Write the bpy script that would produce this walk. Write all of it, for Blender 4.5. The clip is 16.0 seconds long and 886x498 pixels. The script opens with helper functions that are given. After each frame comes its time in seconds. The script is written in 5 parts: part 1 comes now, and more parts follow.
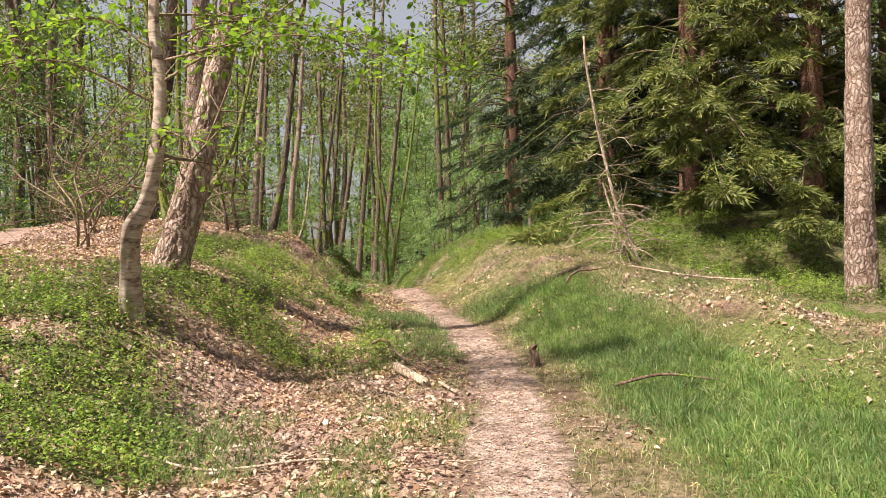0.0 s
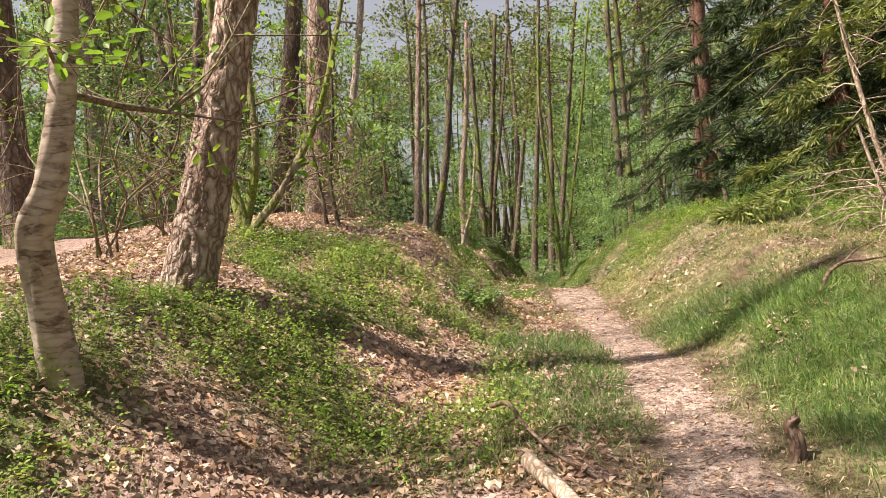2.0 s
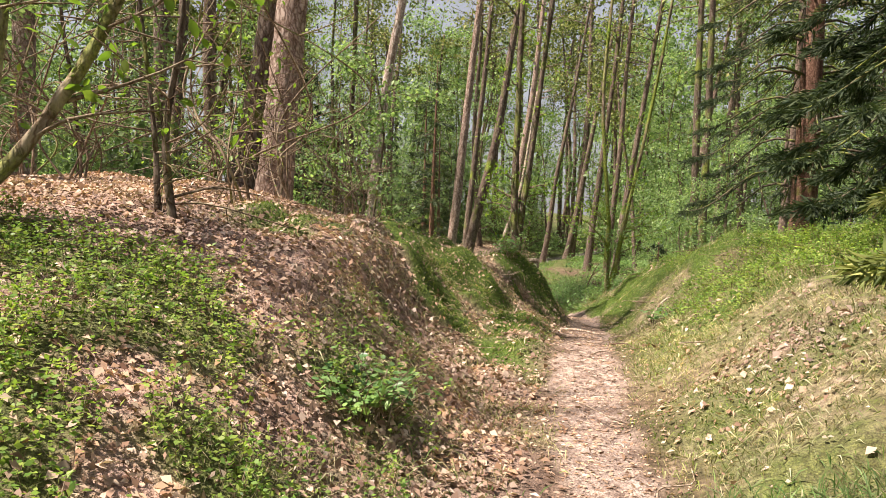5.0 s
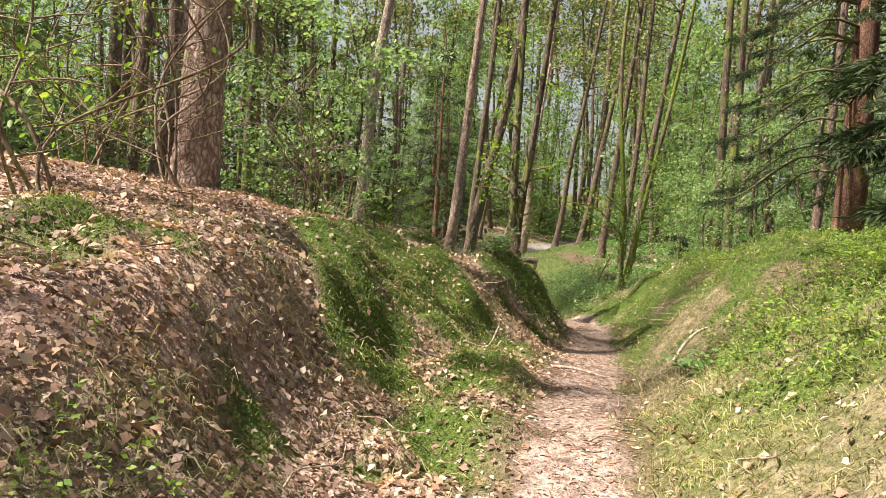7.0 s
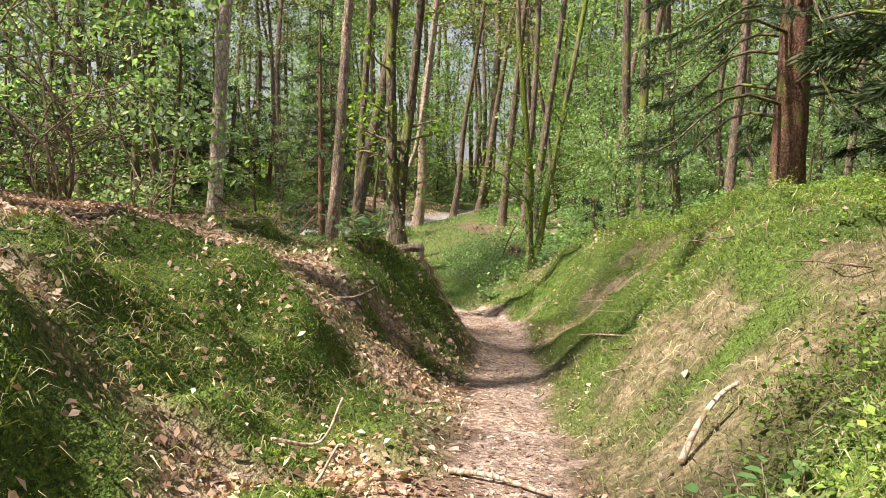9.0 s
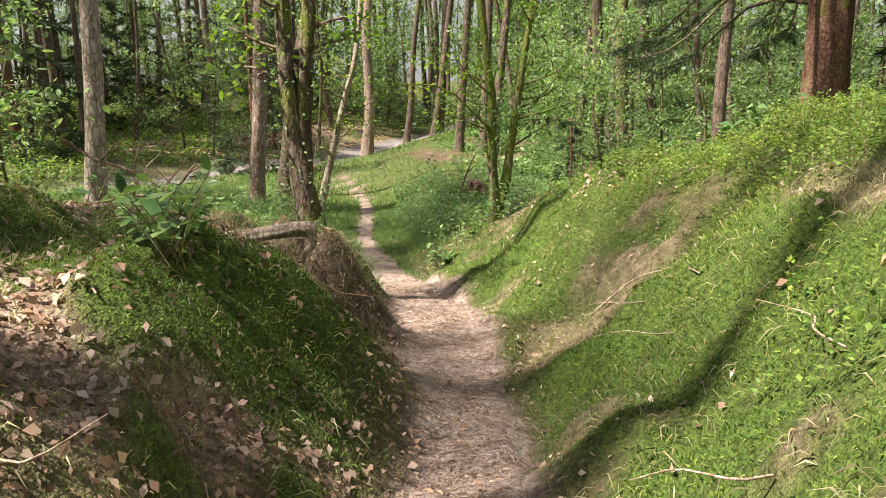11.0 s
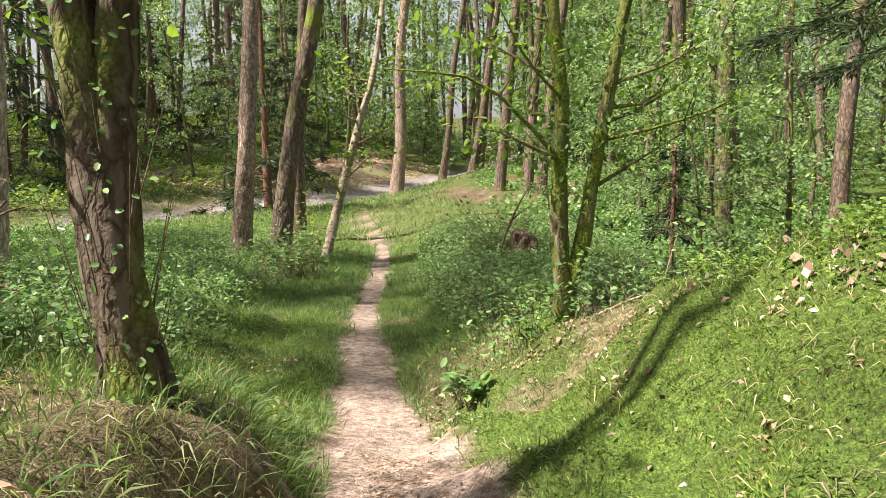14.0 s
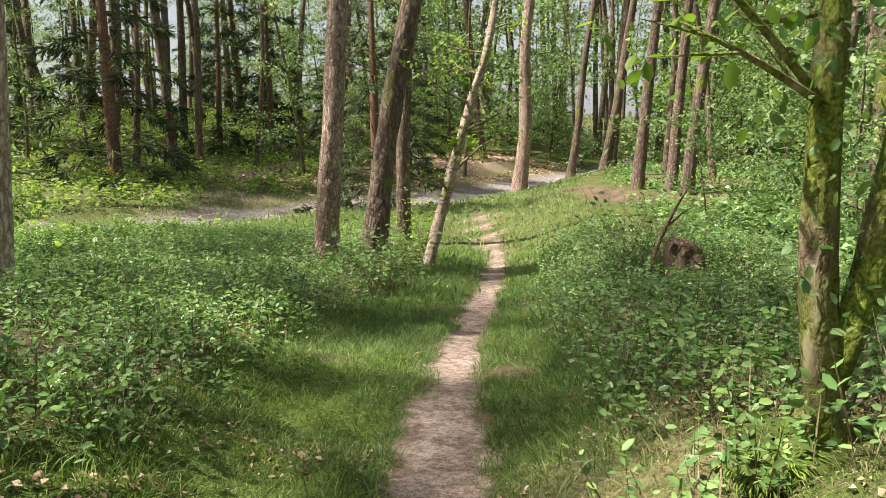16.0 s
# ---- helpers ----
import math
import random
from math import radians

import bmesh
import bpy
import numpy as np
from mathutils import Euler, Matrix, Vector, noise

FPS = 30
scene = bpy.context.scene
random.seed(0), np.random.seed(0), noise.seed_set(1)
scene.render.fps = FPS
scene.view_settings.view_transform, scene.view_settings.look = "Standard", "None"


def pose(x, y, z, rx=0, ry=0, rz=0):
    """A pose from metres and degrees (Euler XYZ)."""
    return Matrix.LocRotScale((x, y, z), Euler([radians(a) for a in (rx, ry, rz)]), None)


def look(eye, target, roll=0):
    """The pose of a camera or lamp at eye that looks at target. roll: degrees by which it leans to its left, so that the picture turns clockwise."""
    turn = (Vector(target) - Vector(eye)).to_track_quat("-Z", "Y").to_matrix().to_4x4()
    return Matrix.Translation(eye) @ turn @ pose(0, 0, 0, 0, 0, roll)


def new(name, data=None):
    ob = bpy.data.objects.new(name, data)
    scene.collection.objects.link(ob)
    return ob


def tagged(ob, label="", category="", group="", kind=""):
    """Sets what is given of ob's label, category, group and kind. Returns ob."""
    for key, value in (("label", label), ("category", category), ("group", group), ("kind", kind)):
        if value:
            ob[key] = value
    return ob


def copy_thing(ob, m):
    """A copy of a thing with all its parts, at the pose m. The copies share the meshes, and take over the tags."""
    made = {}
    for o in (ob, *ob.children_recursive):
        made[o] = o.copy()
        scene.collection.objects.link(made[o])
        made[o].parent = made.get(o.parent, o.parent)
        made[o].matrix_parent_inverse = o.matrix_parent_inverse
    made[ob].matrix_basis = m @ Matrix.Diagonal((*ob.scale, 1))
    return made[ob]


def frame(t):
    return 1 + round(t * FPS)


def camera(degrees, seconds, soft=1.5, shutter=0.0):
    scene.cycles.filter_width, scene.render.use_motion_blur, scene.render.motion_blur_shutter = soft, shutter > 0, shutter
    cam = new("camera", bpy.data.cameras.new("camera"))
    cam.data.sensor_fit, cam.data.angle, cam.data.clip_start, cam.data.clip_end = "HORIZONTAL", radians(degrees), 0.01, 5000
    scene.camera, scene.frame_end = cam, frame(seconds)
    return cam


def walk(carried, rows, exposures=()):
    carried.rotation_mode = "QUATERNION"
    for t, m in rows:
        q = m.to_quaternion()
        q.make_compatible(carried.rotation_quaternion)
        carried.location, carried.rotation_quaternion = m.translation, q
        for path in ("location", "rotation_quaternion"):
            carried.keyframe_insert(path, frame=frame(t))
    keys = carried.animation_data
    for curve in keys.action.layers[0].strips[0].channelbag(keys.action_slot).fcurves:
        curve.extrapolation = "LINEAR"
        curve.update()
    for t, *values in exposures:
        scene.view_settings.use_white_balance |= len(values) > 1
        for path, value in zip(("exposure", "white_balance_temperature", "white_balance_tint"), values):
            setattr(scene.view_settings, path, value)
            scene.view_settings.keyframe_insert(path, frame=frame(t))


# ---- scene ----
cam = camera(59.5, 16.0, soft=0.85)
PATH = [
    (0, (0.232, 0.214, 1.324), (0.181, 2.213, 1.301), -1.2),
    (0.5, (0.21, 0.967, 1.33), (0.008, 2.957, 1.325), 0.3),
    (1, (0.207, 1.781, 1.314), (-0.111, 3.756, 1.285), -2.0),
    (1.5, (0.228, 2.484, 1.3), (-0.163, 4.446, 1.274), -2.7),
    (2, (0.26, 3.263, 1.328), (-0.255, 5.196, 1.291), -4.0),
    (2.5, (0.279, 3.931, 1.366), (-0.341, 5.832, 1.326), -3.7),
    (3, (0.236, 4.667, 1.422), (-0.397, 6.563, 1.368), -2.4),
    (3.5, (0.227, 5.272, 1.488), (-0.314, 7.196, 1.412), -1.2),
    (4, (0.242, 5.95, 1.537), (-0.271, 7.88, 1.435), 0.4),
    (4.5, (0.265, 6.457, 1.594), (-0.307, 8.371, 1.516), 1.9),
    (4.7, (0.249, 6.689, 1.577), (-0.391, 8.582, 1.498), 1.8),
    (6.8, (0.033, 8.975, 1.709), (-0.683, 10.836, 1.556), 3.2),
    (7, (-0.05, 9.29, 1.729), (-0.754, 11.156, 1.575), 3.4),
    (7.5, (-0.211, 10.022, 1.706), (-0.858, 11.908, 1.551), 3.1),
    (8, (-0.405, 10.872, 1.668), (-0.967, 12.783, 1.49), 0.6),
    (8.5, (-0.518, 11.596, 1.667), (-1.016, 13.523, 1.466), 0.1),
    (9, (-0.653, 12.342, 1.65), (-1.11, 14.277, 1.43), 0.5),
    (9.2, (-0.693, 12.637, 1.681), (-1.074, 14.587, 1.45), 0.4),
    (11.3, (-1.183, 16.01, 1.555), (-1.53, 17.933, 1.127), -2.6),
    (11.5, (-1.241, 16.295, 1.522), (-1.588, 18.218, 1.093), -3.3),
    (12, (-1.391, 17.019, 1.472), (-1.754, 18.937, 1.035), -2.8),
    (12.5, (-1.504, 17.747, 1.446), (-1.832, 19.679, 1.044), -1.1),
    (13, (-1.614, 18.455, 1.371), (-2.001, 20.395, 1.074), -0.6),
    (13.5, (-1.713, 19.156, 1.32), (-2.135, 21.084, 0.997), -1.8),
    (14, (-1.822, 19.867, 1.253), (-2.274, 21.789, 0.933), -0.6),
    (14.5, (-1.971, 20.591, 1.178), (-2.413, 22.52, 0.884), 0.2),
    (15, (-2.136, 21.33, 1.093), (-2.726, 23.221, 0.816), -0.7),
    (15.5, (-2.316, 22.042, 1.009), (-2.937, 23.922, 0.731), -1.6),
    (16, (-2.526, 22.767, 0.914), (-3.285, 24.591, 0.599), -1.0),
]
walk(cam, [(t, look(eye, target, roll)) for t, eye, target, roll in PATH], [(0, 1.15, 6700, 16), (4.5, 1.25, 6700, 16), (8.5, 1.4, 6600, 12), (12.5, 1.45, 6500, 11), (14.5, 1.55, 6500, 11), (16, 1.5, 6500, 11)])

# ---- light ----
world = bpy.data.worlds.new("sky")
scene.world = world
world.use_nodes = True
wn = world.node_tree
sky = wn.nodes.new("ShaderNodeTexSky")
sky.sky_type, sky.sun_disc = "NISHITA", False
SUN_ELEV, SUN_AZ = 57.0, 238.0          # degrees; azimuth clockwise from +y
sky.sun_elevation, sky.sun_rotation = radians(SUN_ELEV), radians(SUN_AZ)
sky.air_density, sky.dust_density, sky.ozone_density = 1.0, 3.0, 0.6
haze = wn.nodes.new("ShaderNodeMix")           # thin bright haze over the blue
haze.data_type = "RGBA"
haze.inputs[0].default_value = 0.45
haze.inputs[7].default_value = (8.5, 8.6, 8.8, 1)
wn.links.new(sky.outputs[0], haze.inputs[6])
wn.links.new(haze.outputs[2], wn.nodes["Background"].inputs[0])
wn.nodes["Background"].inputs[1].default_value = 0.042
sun_data = bpy.data.lights.new("sun", "SUN")
sun_data.energy, sun_data.angle, sun_data.color = 5.0, radians(1.8), (1.0, 0.92, 0.80)
sun = new("sun", sun_data)
sun_way = Vector((math.sin(radians(SUN_AZ)) * math.cos(radians(SUN_ELEV)), math.cos(radians(SUN_AZ)) * math.cos(radians(SUN_ELEV)), math.sin(radians(SUN_ELEV))))
sun.matrix_world = look(sun_way * 60, (0, 0, 0))

# ---- small tools ----
rng = np.random.default_rng(7)
TABLES = np.random.default_rng(11).random((8, 128, 128))


def vnoise(x, y, size, seed=0):
    """Smooth value noise, 0 to 1."""
    x, y = np.asarray(x, float) / size + 17.3 * seed, np.asarray(y, float) / size + 9.1 * seed
    i, j = np.floor(x).astype(int), np.floor(y).astype(int)
    f, g = x - i, y - j
    f, g = f * f * (3 - 2 * f), g * g * (3 - 2 * g)
    T = TABLES[seed % 8]
    a, b, c, d = T[i % 128, j % 128], T[(i + 1) % 128, j % 128], T[i % 128, (j + 1) % 128], T[(i + 1) % 128, (j + 1) % 128]
    return (a * (1 - f) + b * f) * (1 - g) + (c * (1 - f) + d * f) * g


def smooth(t):
    t = np.clip(t, 0, 1)
    return t * t * (3 - 2 * t)


def band(v, a, b, soft):
    """1 between a and b, falling off softly outside."""
    return smooth((v - a) / soft + 0.5) * smooth((b - v) / soft + 0.5)


def mesh_data(name, V, F, material=None, shade=True):
    V, F = np.asarray(V, np.float32), np.asarray(F, np.int32)
    me = bpy.data.meshes.new(name)
    m, k = F.shape
    me.vertices.add(len(V))
    me.vertices.foreach_set("co", V.ravel())
    me.loops.add(m * k)
    me.loops.foreach_set("vertex_index", F.ravel())
    me.polygons.add(m)
    me.polygons.foreach_set("loop_start", np.arange(0, m * k, k, dtype=np.int32))
    me.polygons.foreach_set("use_smooth", np.full(m, shade))
    me.update(calc_edges=True)
    if material:
        me.materials.append(material)
    return me


def part(name, VF, material, parent, label="", shade=True):
    ob = new(name, mesh_data(name, *VF, material, shade))
    ob.parent = parent
    return tagged(ob, label)


def thing(name, label, category, group="", kind="", at=(0, 0, 0)):
    ob = new(name)
    ob.empty_display_size = 0.2
    ob.location = at
    return tagged(ob, label, category, group, kind)


def merge(*pieces):
    V, F, n = [], [], 0
    for v, f in pieces:
        if len(v):
            V.append(np.asarray(v, float)), F.append(np.asarray(f) + n)
            n += len(v)
    return np.concatenate(V), np.concatenate(F)


def unit(a):
    return a / np.maximum(np.linalg.norm(a, axis=-1, keepdims=True), 1e-9)


def kites(P, D, N, L, W, fold=0.15, bend=0.0):
    """Leaves and blades: one folded four-cornered leaf for each base point P, along D, facing N."""
    D = unit(D)
    S = unit(np.cross(D, N))
    N = np.cross(S, D)
    L, W = np.broadcast_to(L, len(P))[:, None], np.broadcast_to(W, len(P))[:, None]
    mid = P + D * L * 0.5
    lift = N * W * fold
    tip = P + D * L + np.array([0, 0, -1.0]) * L * bend
    V = np.stack([P, mid + S * W + lift, tip, mid - S * W + lift], 1).reshape(-1, 3)
    return V, np.arange(len(P) * 4).reshape(-1, 4)


def ovals(P, D, N, L, W, fold=0.15):
    """Rounder leaves: two halves folded along the midrib."""
    D = unit(D)
    S = unit(np.cross(D, N))
    N = np.cross(S, D)
    L, W = np.broadcast_to(L, len(P))[:, None], np.broadcast_to(W, len(P))[:, None]
    lift = N * W * fold
    V = np.stack([P, P + D * L * 0.28 + S * W * 0.85 + lift, P + D * L * 0.72 + S * W * 0.8 + lift, P + D * L, P + D * L * 0.72 - S * W * 0.8 + lift, P + D * L * 0.28 - S * W * 0.85 + lift], 1).reshape(-1, 3)
    k = (np.arange(len(P)) * 6)[:, None]
    return V, np.concatenate([k + np.array([[0, 1, 2, 3]]), k + np.array([[0, 3, 4, 5]])], 0)


def scatter_dirs(n, up=0.0, r=None):
    r = rng if r is None else r
    d = r.normal(size=(n, 3))
    d[:, 2] = d[:, 2] + up
    return unit(d)


def curve_points(pts, n):
    """A smooth line of n points through pts (Catmull-Rom)."""
    p = np.asarray(pts, float)
    p = np.vstack([2 * p[0] - p[1], p, 2 * p[-1] - p[-2]])
    m = len(p) - 3
    t = np.linspace(0, m, n)
    i = np.minimum(t.astype(int), m - 1)
    f = (t - i)[:, None]
    a, b, c, d = p[i], p[i + 1], p[i + 2], p[i + 3]
    return 0.5 * (2 * b + (c - a) * f + (2 * a - 5 * b + 4 * c - d) * f ** 2 + (3 * b - a - 3 * c + d) * f ** 3)


def tube(line, radii, sides=8, rough=0.0, seed=0, plates=0.0):
    """A tapered round limb along a line, with an uneven skin; plates: depth of bark plates."""
    line = np.asarray(line, float)
    n = len(line)
    T = unit(np.gradient(line, axis=0))
    ref = np.where(np.abs(T[:, 2:3]) > 0.9, np.array([[1.0, 0, 0]]), np.array([[0, 0, 1.0]]))
    if np.abs(T[:, 2]).mean() > 0.5:
        ref = np.tile([[1.0, 0, 0]], (n, 1))
    A = unit(np.cross(T, ref))
    B = np.cross(T, A)
    ang = np.linspace(0, 2 * np.pi, sides, endpoint=False)
    r = np.broadcast_to(radii, n)[:, None] * np.ones((1, sides))
    run = np.concatenate([[0], np.cumsum(np.linalg.norm(np.diff(line, axis=0), axis=1))])
    aa, ss = np.meshgrid(ang, run)
    if rough:
        r = r * (1 + rough * (vnoise(np.cos(aa) * 2 + 5, ss * 3 + np.sin(aa) * 2, 1, seed) - 0.5) * 2)
    if plates:
        crack = np.abs(vnoise(aa * 7 / np.pi * 2 + 3 * vnoise(aa * 2, ss * 4, 1, 3), ss * 9, 1, seed + 1) - 0.5) * 2
        r = r - plates * (1 - smooth(crack * 2.6)) + plates * 0.5 * (vnoise(aa * 5, ss * 11, 1, seed + 2) - 0.5)
    V = line[:, None, :] + r[..., None] * (np.cos(ang)[None, :, None] * A[:, None, :] + np.sin(ang)[None, :, None] * B[:, None, :])
    i, j = np.meshgrid(np.arange(n - 1), np.arange(sides), indexing="ij")
    F = np.stack([i * sides + j, i * sides + (j + 1) % sides, (i + 1) * sides + (j + 1) % sides, (i + 1) * sides + j], -1).reshape(-1, 4)
    V = V.reshape(-1, 3)
    # blunt caps
    c0, c1 = len(V), len(V) + 1
    V = np.vstack([V, line[0], line[-1] + T[-1] * np.broadcast_to(radii, n)[-1] * 0.4])
    j = np.arange(sides // 2) * 2
    cap = [[(a + 2) % sides, (a + 1) % sides, a, c0] for a in j] + [[(n - 1) * sides + a, (n - 1) * sides + (a + 1) % sides, (n - 1) * sides + (a + 2) % sides, c1] for a in j]
    return V, np.vstack([F, cap])


def many_tubes(starts, ends, r0, r1, sag=0.0, sides=4, r=None):
    """Thin twigs, each a bent stick of three rings."""
    n = len(starts)
    if n == 0:
        return np.zeros((0, 3)), np.zeros((0, 4), int)
    D = unit(ends - starts)
    ref = np.where(np.abs(D[:, 2:3]) > 0.8, np.array([[1.0, 0, 0]]), np.array([[0, 0, 1.0]]))
    A = unit(np.cross(D, ref))
    B = np.cross(D, A)
    L = np.linalg.norm(ends - starts, axis=1)[:, None]
    mid = (starts + ends) / 2 - np.array([0, 0, 1.0]) * L * sag
    r0, r1 = np.broadcast_to(r0, n)[:, None, None], np.broadcast_to(r1, n)[:, None, None]
    ang = np.arange(sides) * 2 * np.pi / sides
    ring = np.cos(ang)[None, :, None] * A[:, None] + np.sin(ang)[None, :, None] * B[:, None]
    V = np.stack([starts[:, None] + ring * r0, mid[:, None] + ring * (r0 + r1) / 2, ends[:, None] + ring * r1], 1)
    base = (np.arange(n) * sides * 3)[:, None, None]
    k, j = np.meshgrid(np.arange(2), np.arange(sides), indexing="ij")
    q = np.stack([k * sides + j, k * sides + (j + 1) % sides, (k + 1) * sides + (j + 1) % sides, (k + 1) * sides + j], -1).reshape(1, -1, 4)
    return V.reshape(-1, 3), (base + q).reshape(-1, 4)


# ---- materials ----
def material(name, rough=0.8):
    m = bpy.data.materials.new(name)
    m.use_nodes = True
    t = m.node_tree
    b = t.nodes["Principled BSDF"]
    b.inputs["Roughness"].default_value = rough
    b.inputs["Specular IOR Level"].default_value = 0.25
    return m, t, b


def ramp(t, value, stops):
    r = t.nodes.new("ShaderNodeValToRGB")
    while len(r.color_ramp.elements) < len(stops):
        r.color_ramp.elements.new(0.5)
    for e, (p, c) in zip(r.color_ramp.elements, stops):
        e.position, e.color = p, (*c, 1)
    t.links.new(value, r.inputs[0])
    return r.outputs[0]


def noise_tex(t, scale, detail=4.0, stretch=(1, 1, 1), kind="ShaderNodeTexNoise"):
    co = t.nodes.new("ShaderNodeTexCoord")
    mp = t.nodes.new("ShaderNodeMapping")
    mp.inputs["Scale"].default_value = stretch
    t.links.new(co.outputs["Object"], mp.inputs[0])
    n = t.nodes.new(kind)
    n.inputs["Scale"].default_value = scale
    if "Detail" in n.inputs:
        n.inputs["Detail"].default_value = detail
    t.links.new(mp.outputs[0], n.inputs["Vector"])
    return n


def mixc(t, fac, a, b, mode="MIX"):
    m = t.nodes.new("ShaderNodeMix")
    m.data_type, m.blend_type = "RGBA", mode
    for sock, v in ((m.inputs[0], fac), (m.inputs[6], a), (m.inputs[7], b)):
        if isinstance(v, (int, float)):
            sock.default_value = v
        elif isinstance(v, tuple):
            sock.default_value = (*v, 1)
        else:
            t.links.new(v, sock)
    return m.outputs[2]


def bump(t, b, height, strength, distance):
    n = t.nodes.new("ShaderNodeBump")
    n.inputs["Strength"].default_value, n.inputs["Distance"].default_value = strength, distance
    t.links.new(height, n.inputs["Height"])
    t.links.new(n.outputs[0], b.inputs["Normal"])


def bark(name, dark, mid, light, moss=0.0, plates=9.0, stretch=0.3, depth=0.02, crack_tone=(0.42, 0.34, 0.29)):
    """Bark: cracked plates long along the stem, lichen and moss stains."""
    m, t, b = material(name, 0.9)
    v = noise_tex(t, plates, stretch=(1, 1, stretch), kind="ShaderNodeTexVoronoi")
    v.feature = "DISTANCE_TO_EDGE"
    warp = noise_tex(t, 5.0, 5)
    push = t.nodes.new("ShaderNodeVectorMath")
    push.operation = "MULTIPLY_ADD"
    push.inputs[1].default_value = (0.16, 0.16, 0.16)
    t.links.new(warp.outputs["Color"], push.inputs[0])
    t.links.new(v.inputs["Vector"].links[0].from_socket, push.inputs[2])
    t.links.new(push.outputs[0], v.inputs["Vector"])
    n = noise_tex(t, 14, 6, (1, 1, 0.45))
    big = noise_tex(t, 1.3, 3)
    cell = noise_tex(t, plates, stretch=(1, 1, stretch), kind="ShaderNodeTexVoronoi")
    t.links.new(push.outputs[0], cell.inputs["Vector"])
    mixv = t.nodes.new("ShaderNodeMix")
    mixv.inputs[0].default_value = 0.42
    t.links.new(n.outputs[0], mixv.inputs[2]), t.links.new(cell.outputs["Color"], mixv.inputs[3])
    c = ramp(t, mixv.outputs[0], [(0.26, dark), (0.48, mid), (0.7, light)])
    crack = ramp(t, v.outputs["Distance"], [(0.0, crack_tone), (0.12, (1, 1, 1))])
    c = mixc(t, 1.0, c, crack, "MULTIPLY")
    tone = ramp(t, big.outputs[0], [(0.3, (0.75, 0.72, 0.7)), (0.7, (1.15, 1.1, 1.05))])
    c = mixc(t, 1.0, c, tone, "MULTIPLY")
    if moss:
        mn = noise_tex(t, 3.0, 5, (1, 1, 0.6))
        f = ramp(t, mn.outputs[0], [(0.62 - 0.4 * moss, (0, 0, 0)), (0.75 - 0.3 * moss, (1, 1, 1))])
        fine = noise_tex(t, 60, 3)
        mc = ramp(t, fine.outputs[0], [(0.35, (0.07, 0.10, 0.012)), (0.65, (0.24, 0.28, 0.05))])
        c = mixc(t, f, c, mc)
    t.links.new(c, b.inputs["Base Color"])
    h = t.nodes.new("ShaderNodeMath")
    h.operation = "ADD"
    t.links.new(crack, h.inputs[0]), t.links.new(n.outputs[0], h.inputs[1])
    bump(t, b, h.outputs[0], 0.9, depth)
    return m


def leaf(name, colours, translucent=0.45, rough=0.45):
    """Thin leaves that let light through, each a little different."""
    m, t, b = material(name, rough)
    g = t.nodes.new("ShaderNodeNewGeometry")
    c = ramp(t, g.outputs["Random Per Island"], [(k / max(1, len(colours) - 1), col) for k, col in enumerate(colours)])
    n = noise_tex(t, 0.9, 2)
    tone = ramp(t, n.outputs[0], [(0.35, (0.8, 0.82, 0.85)), (0.65, (1.15, 1.12, 1.0))])
    c = mixc(t, 1.0, c, tone, "MULTIPLY")
    near = noise_tex(t, 6.5, 3)
    c = mixc(t, 1.0, c, ramp(t, near.outputs[0], [(0.34, (0.62, 0.64, 0.62)), (0.52, (1, 1, 1)), (0.68, (1.3, 1.26, 1.12))]), "MULTIPLY")
    t.links.new(c, b.inputs["Base Color"])
    if translucent:
        tr = t.nodes.new("ShaderNodeBsdfTranslucent")
        tc = mixc(t, 1.0, c, (1.2, 1.27, 0.7), "MULTIPLY")
        t.links.new(tc, tr.inputs[0])
        mx = t.nodes.new("ShaderNodeMixShader")
        mx.inputs[0].default_value = translucent
        t.links.new(b.outputs[0], mx.inputs[1]), t.links.new(tr.outputs[0], mx.inputs[2])
        t.links.new(mx.outputs[0], t.nodes["Material Output"].inputs[0])
    return m


PINE = bark("pine_bark", (0.13, 0.085, 0.065), (0.28, 0.20, 0.165), (0.50, 0.41, 0.36), 0.0, 19, 0.4, 0.03)
PINE_GREY = bark("grey_pine_bark", (0.06, 0.045, 0.038), (0.13, 0.10, 0.085), (0.22, 0.18, 0.15), 0.15, 13, 0.3, 0.025)
PINE_PALE = bark("pale_pine_bark", (0.25, 0.19, 0.16), (0.46, 0.38, 0.33), (0.64, 0.57, 0.52), 0.0, 12, 0.4, 0.02)
PINE_FAR = bark("far_pine_bark", (0.05, 0.038, 0.031), (0.13, 0.095, 0.078), (0.25, 0.20, 0.17), 0.1, 14, 0.35, 0.02)
SPRUCE_BARK = bark("spruce_bark", (0.09, 0.045, 0.03), (0.17, 0.09, 0.065), (0.26, 0.16, 0.12), 0.1, 22, 0.6, 0.012)
MOSSY = bark("mossy_bark", (0.05, 0.04, 0.025), (0.13, 0.11, 0.07), (0.36, 0.31, 0.23), 0.66, 14, 0.3, 0.015)
OAK = bark("dark_bark", (0.04, 0.032, 0.025), (0.10, 0.08, 0.06), (0.18, 0.15, 0.12), 0.35, 16, 0.25, 0.015)
BIRCH = bark("birch_bark", (0.06, 0.042, 0.032), (0.17, 0.125, 0.095), (0.46, 0.40, 0.34), 0.12, 9, 3.2, 0.003, (0.75, 0.7, 0.66))
TWIG = bark("twig_bark", (0.10, 0.075, 0.05), (0.20, 0.16, 0.11), (0.32, 0.27, 0.2), 0.1, 30, 0.3, 0.003)
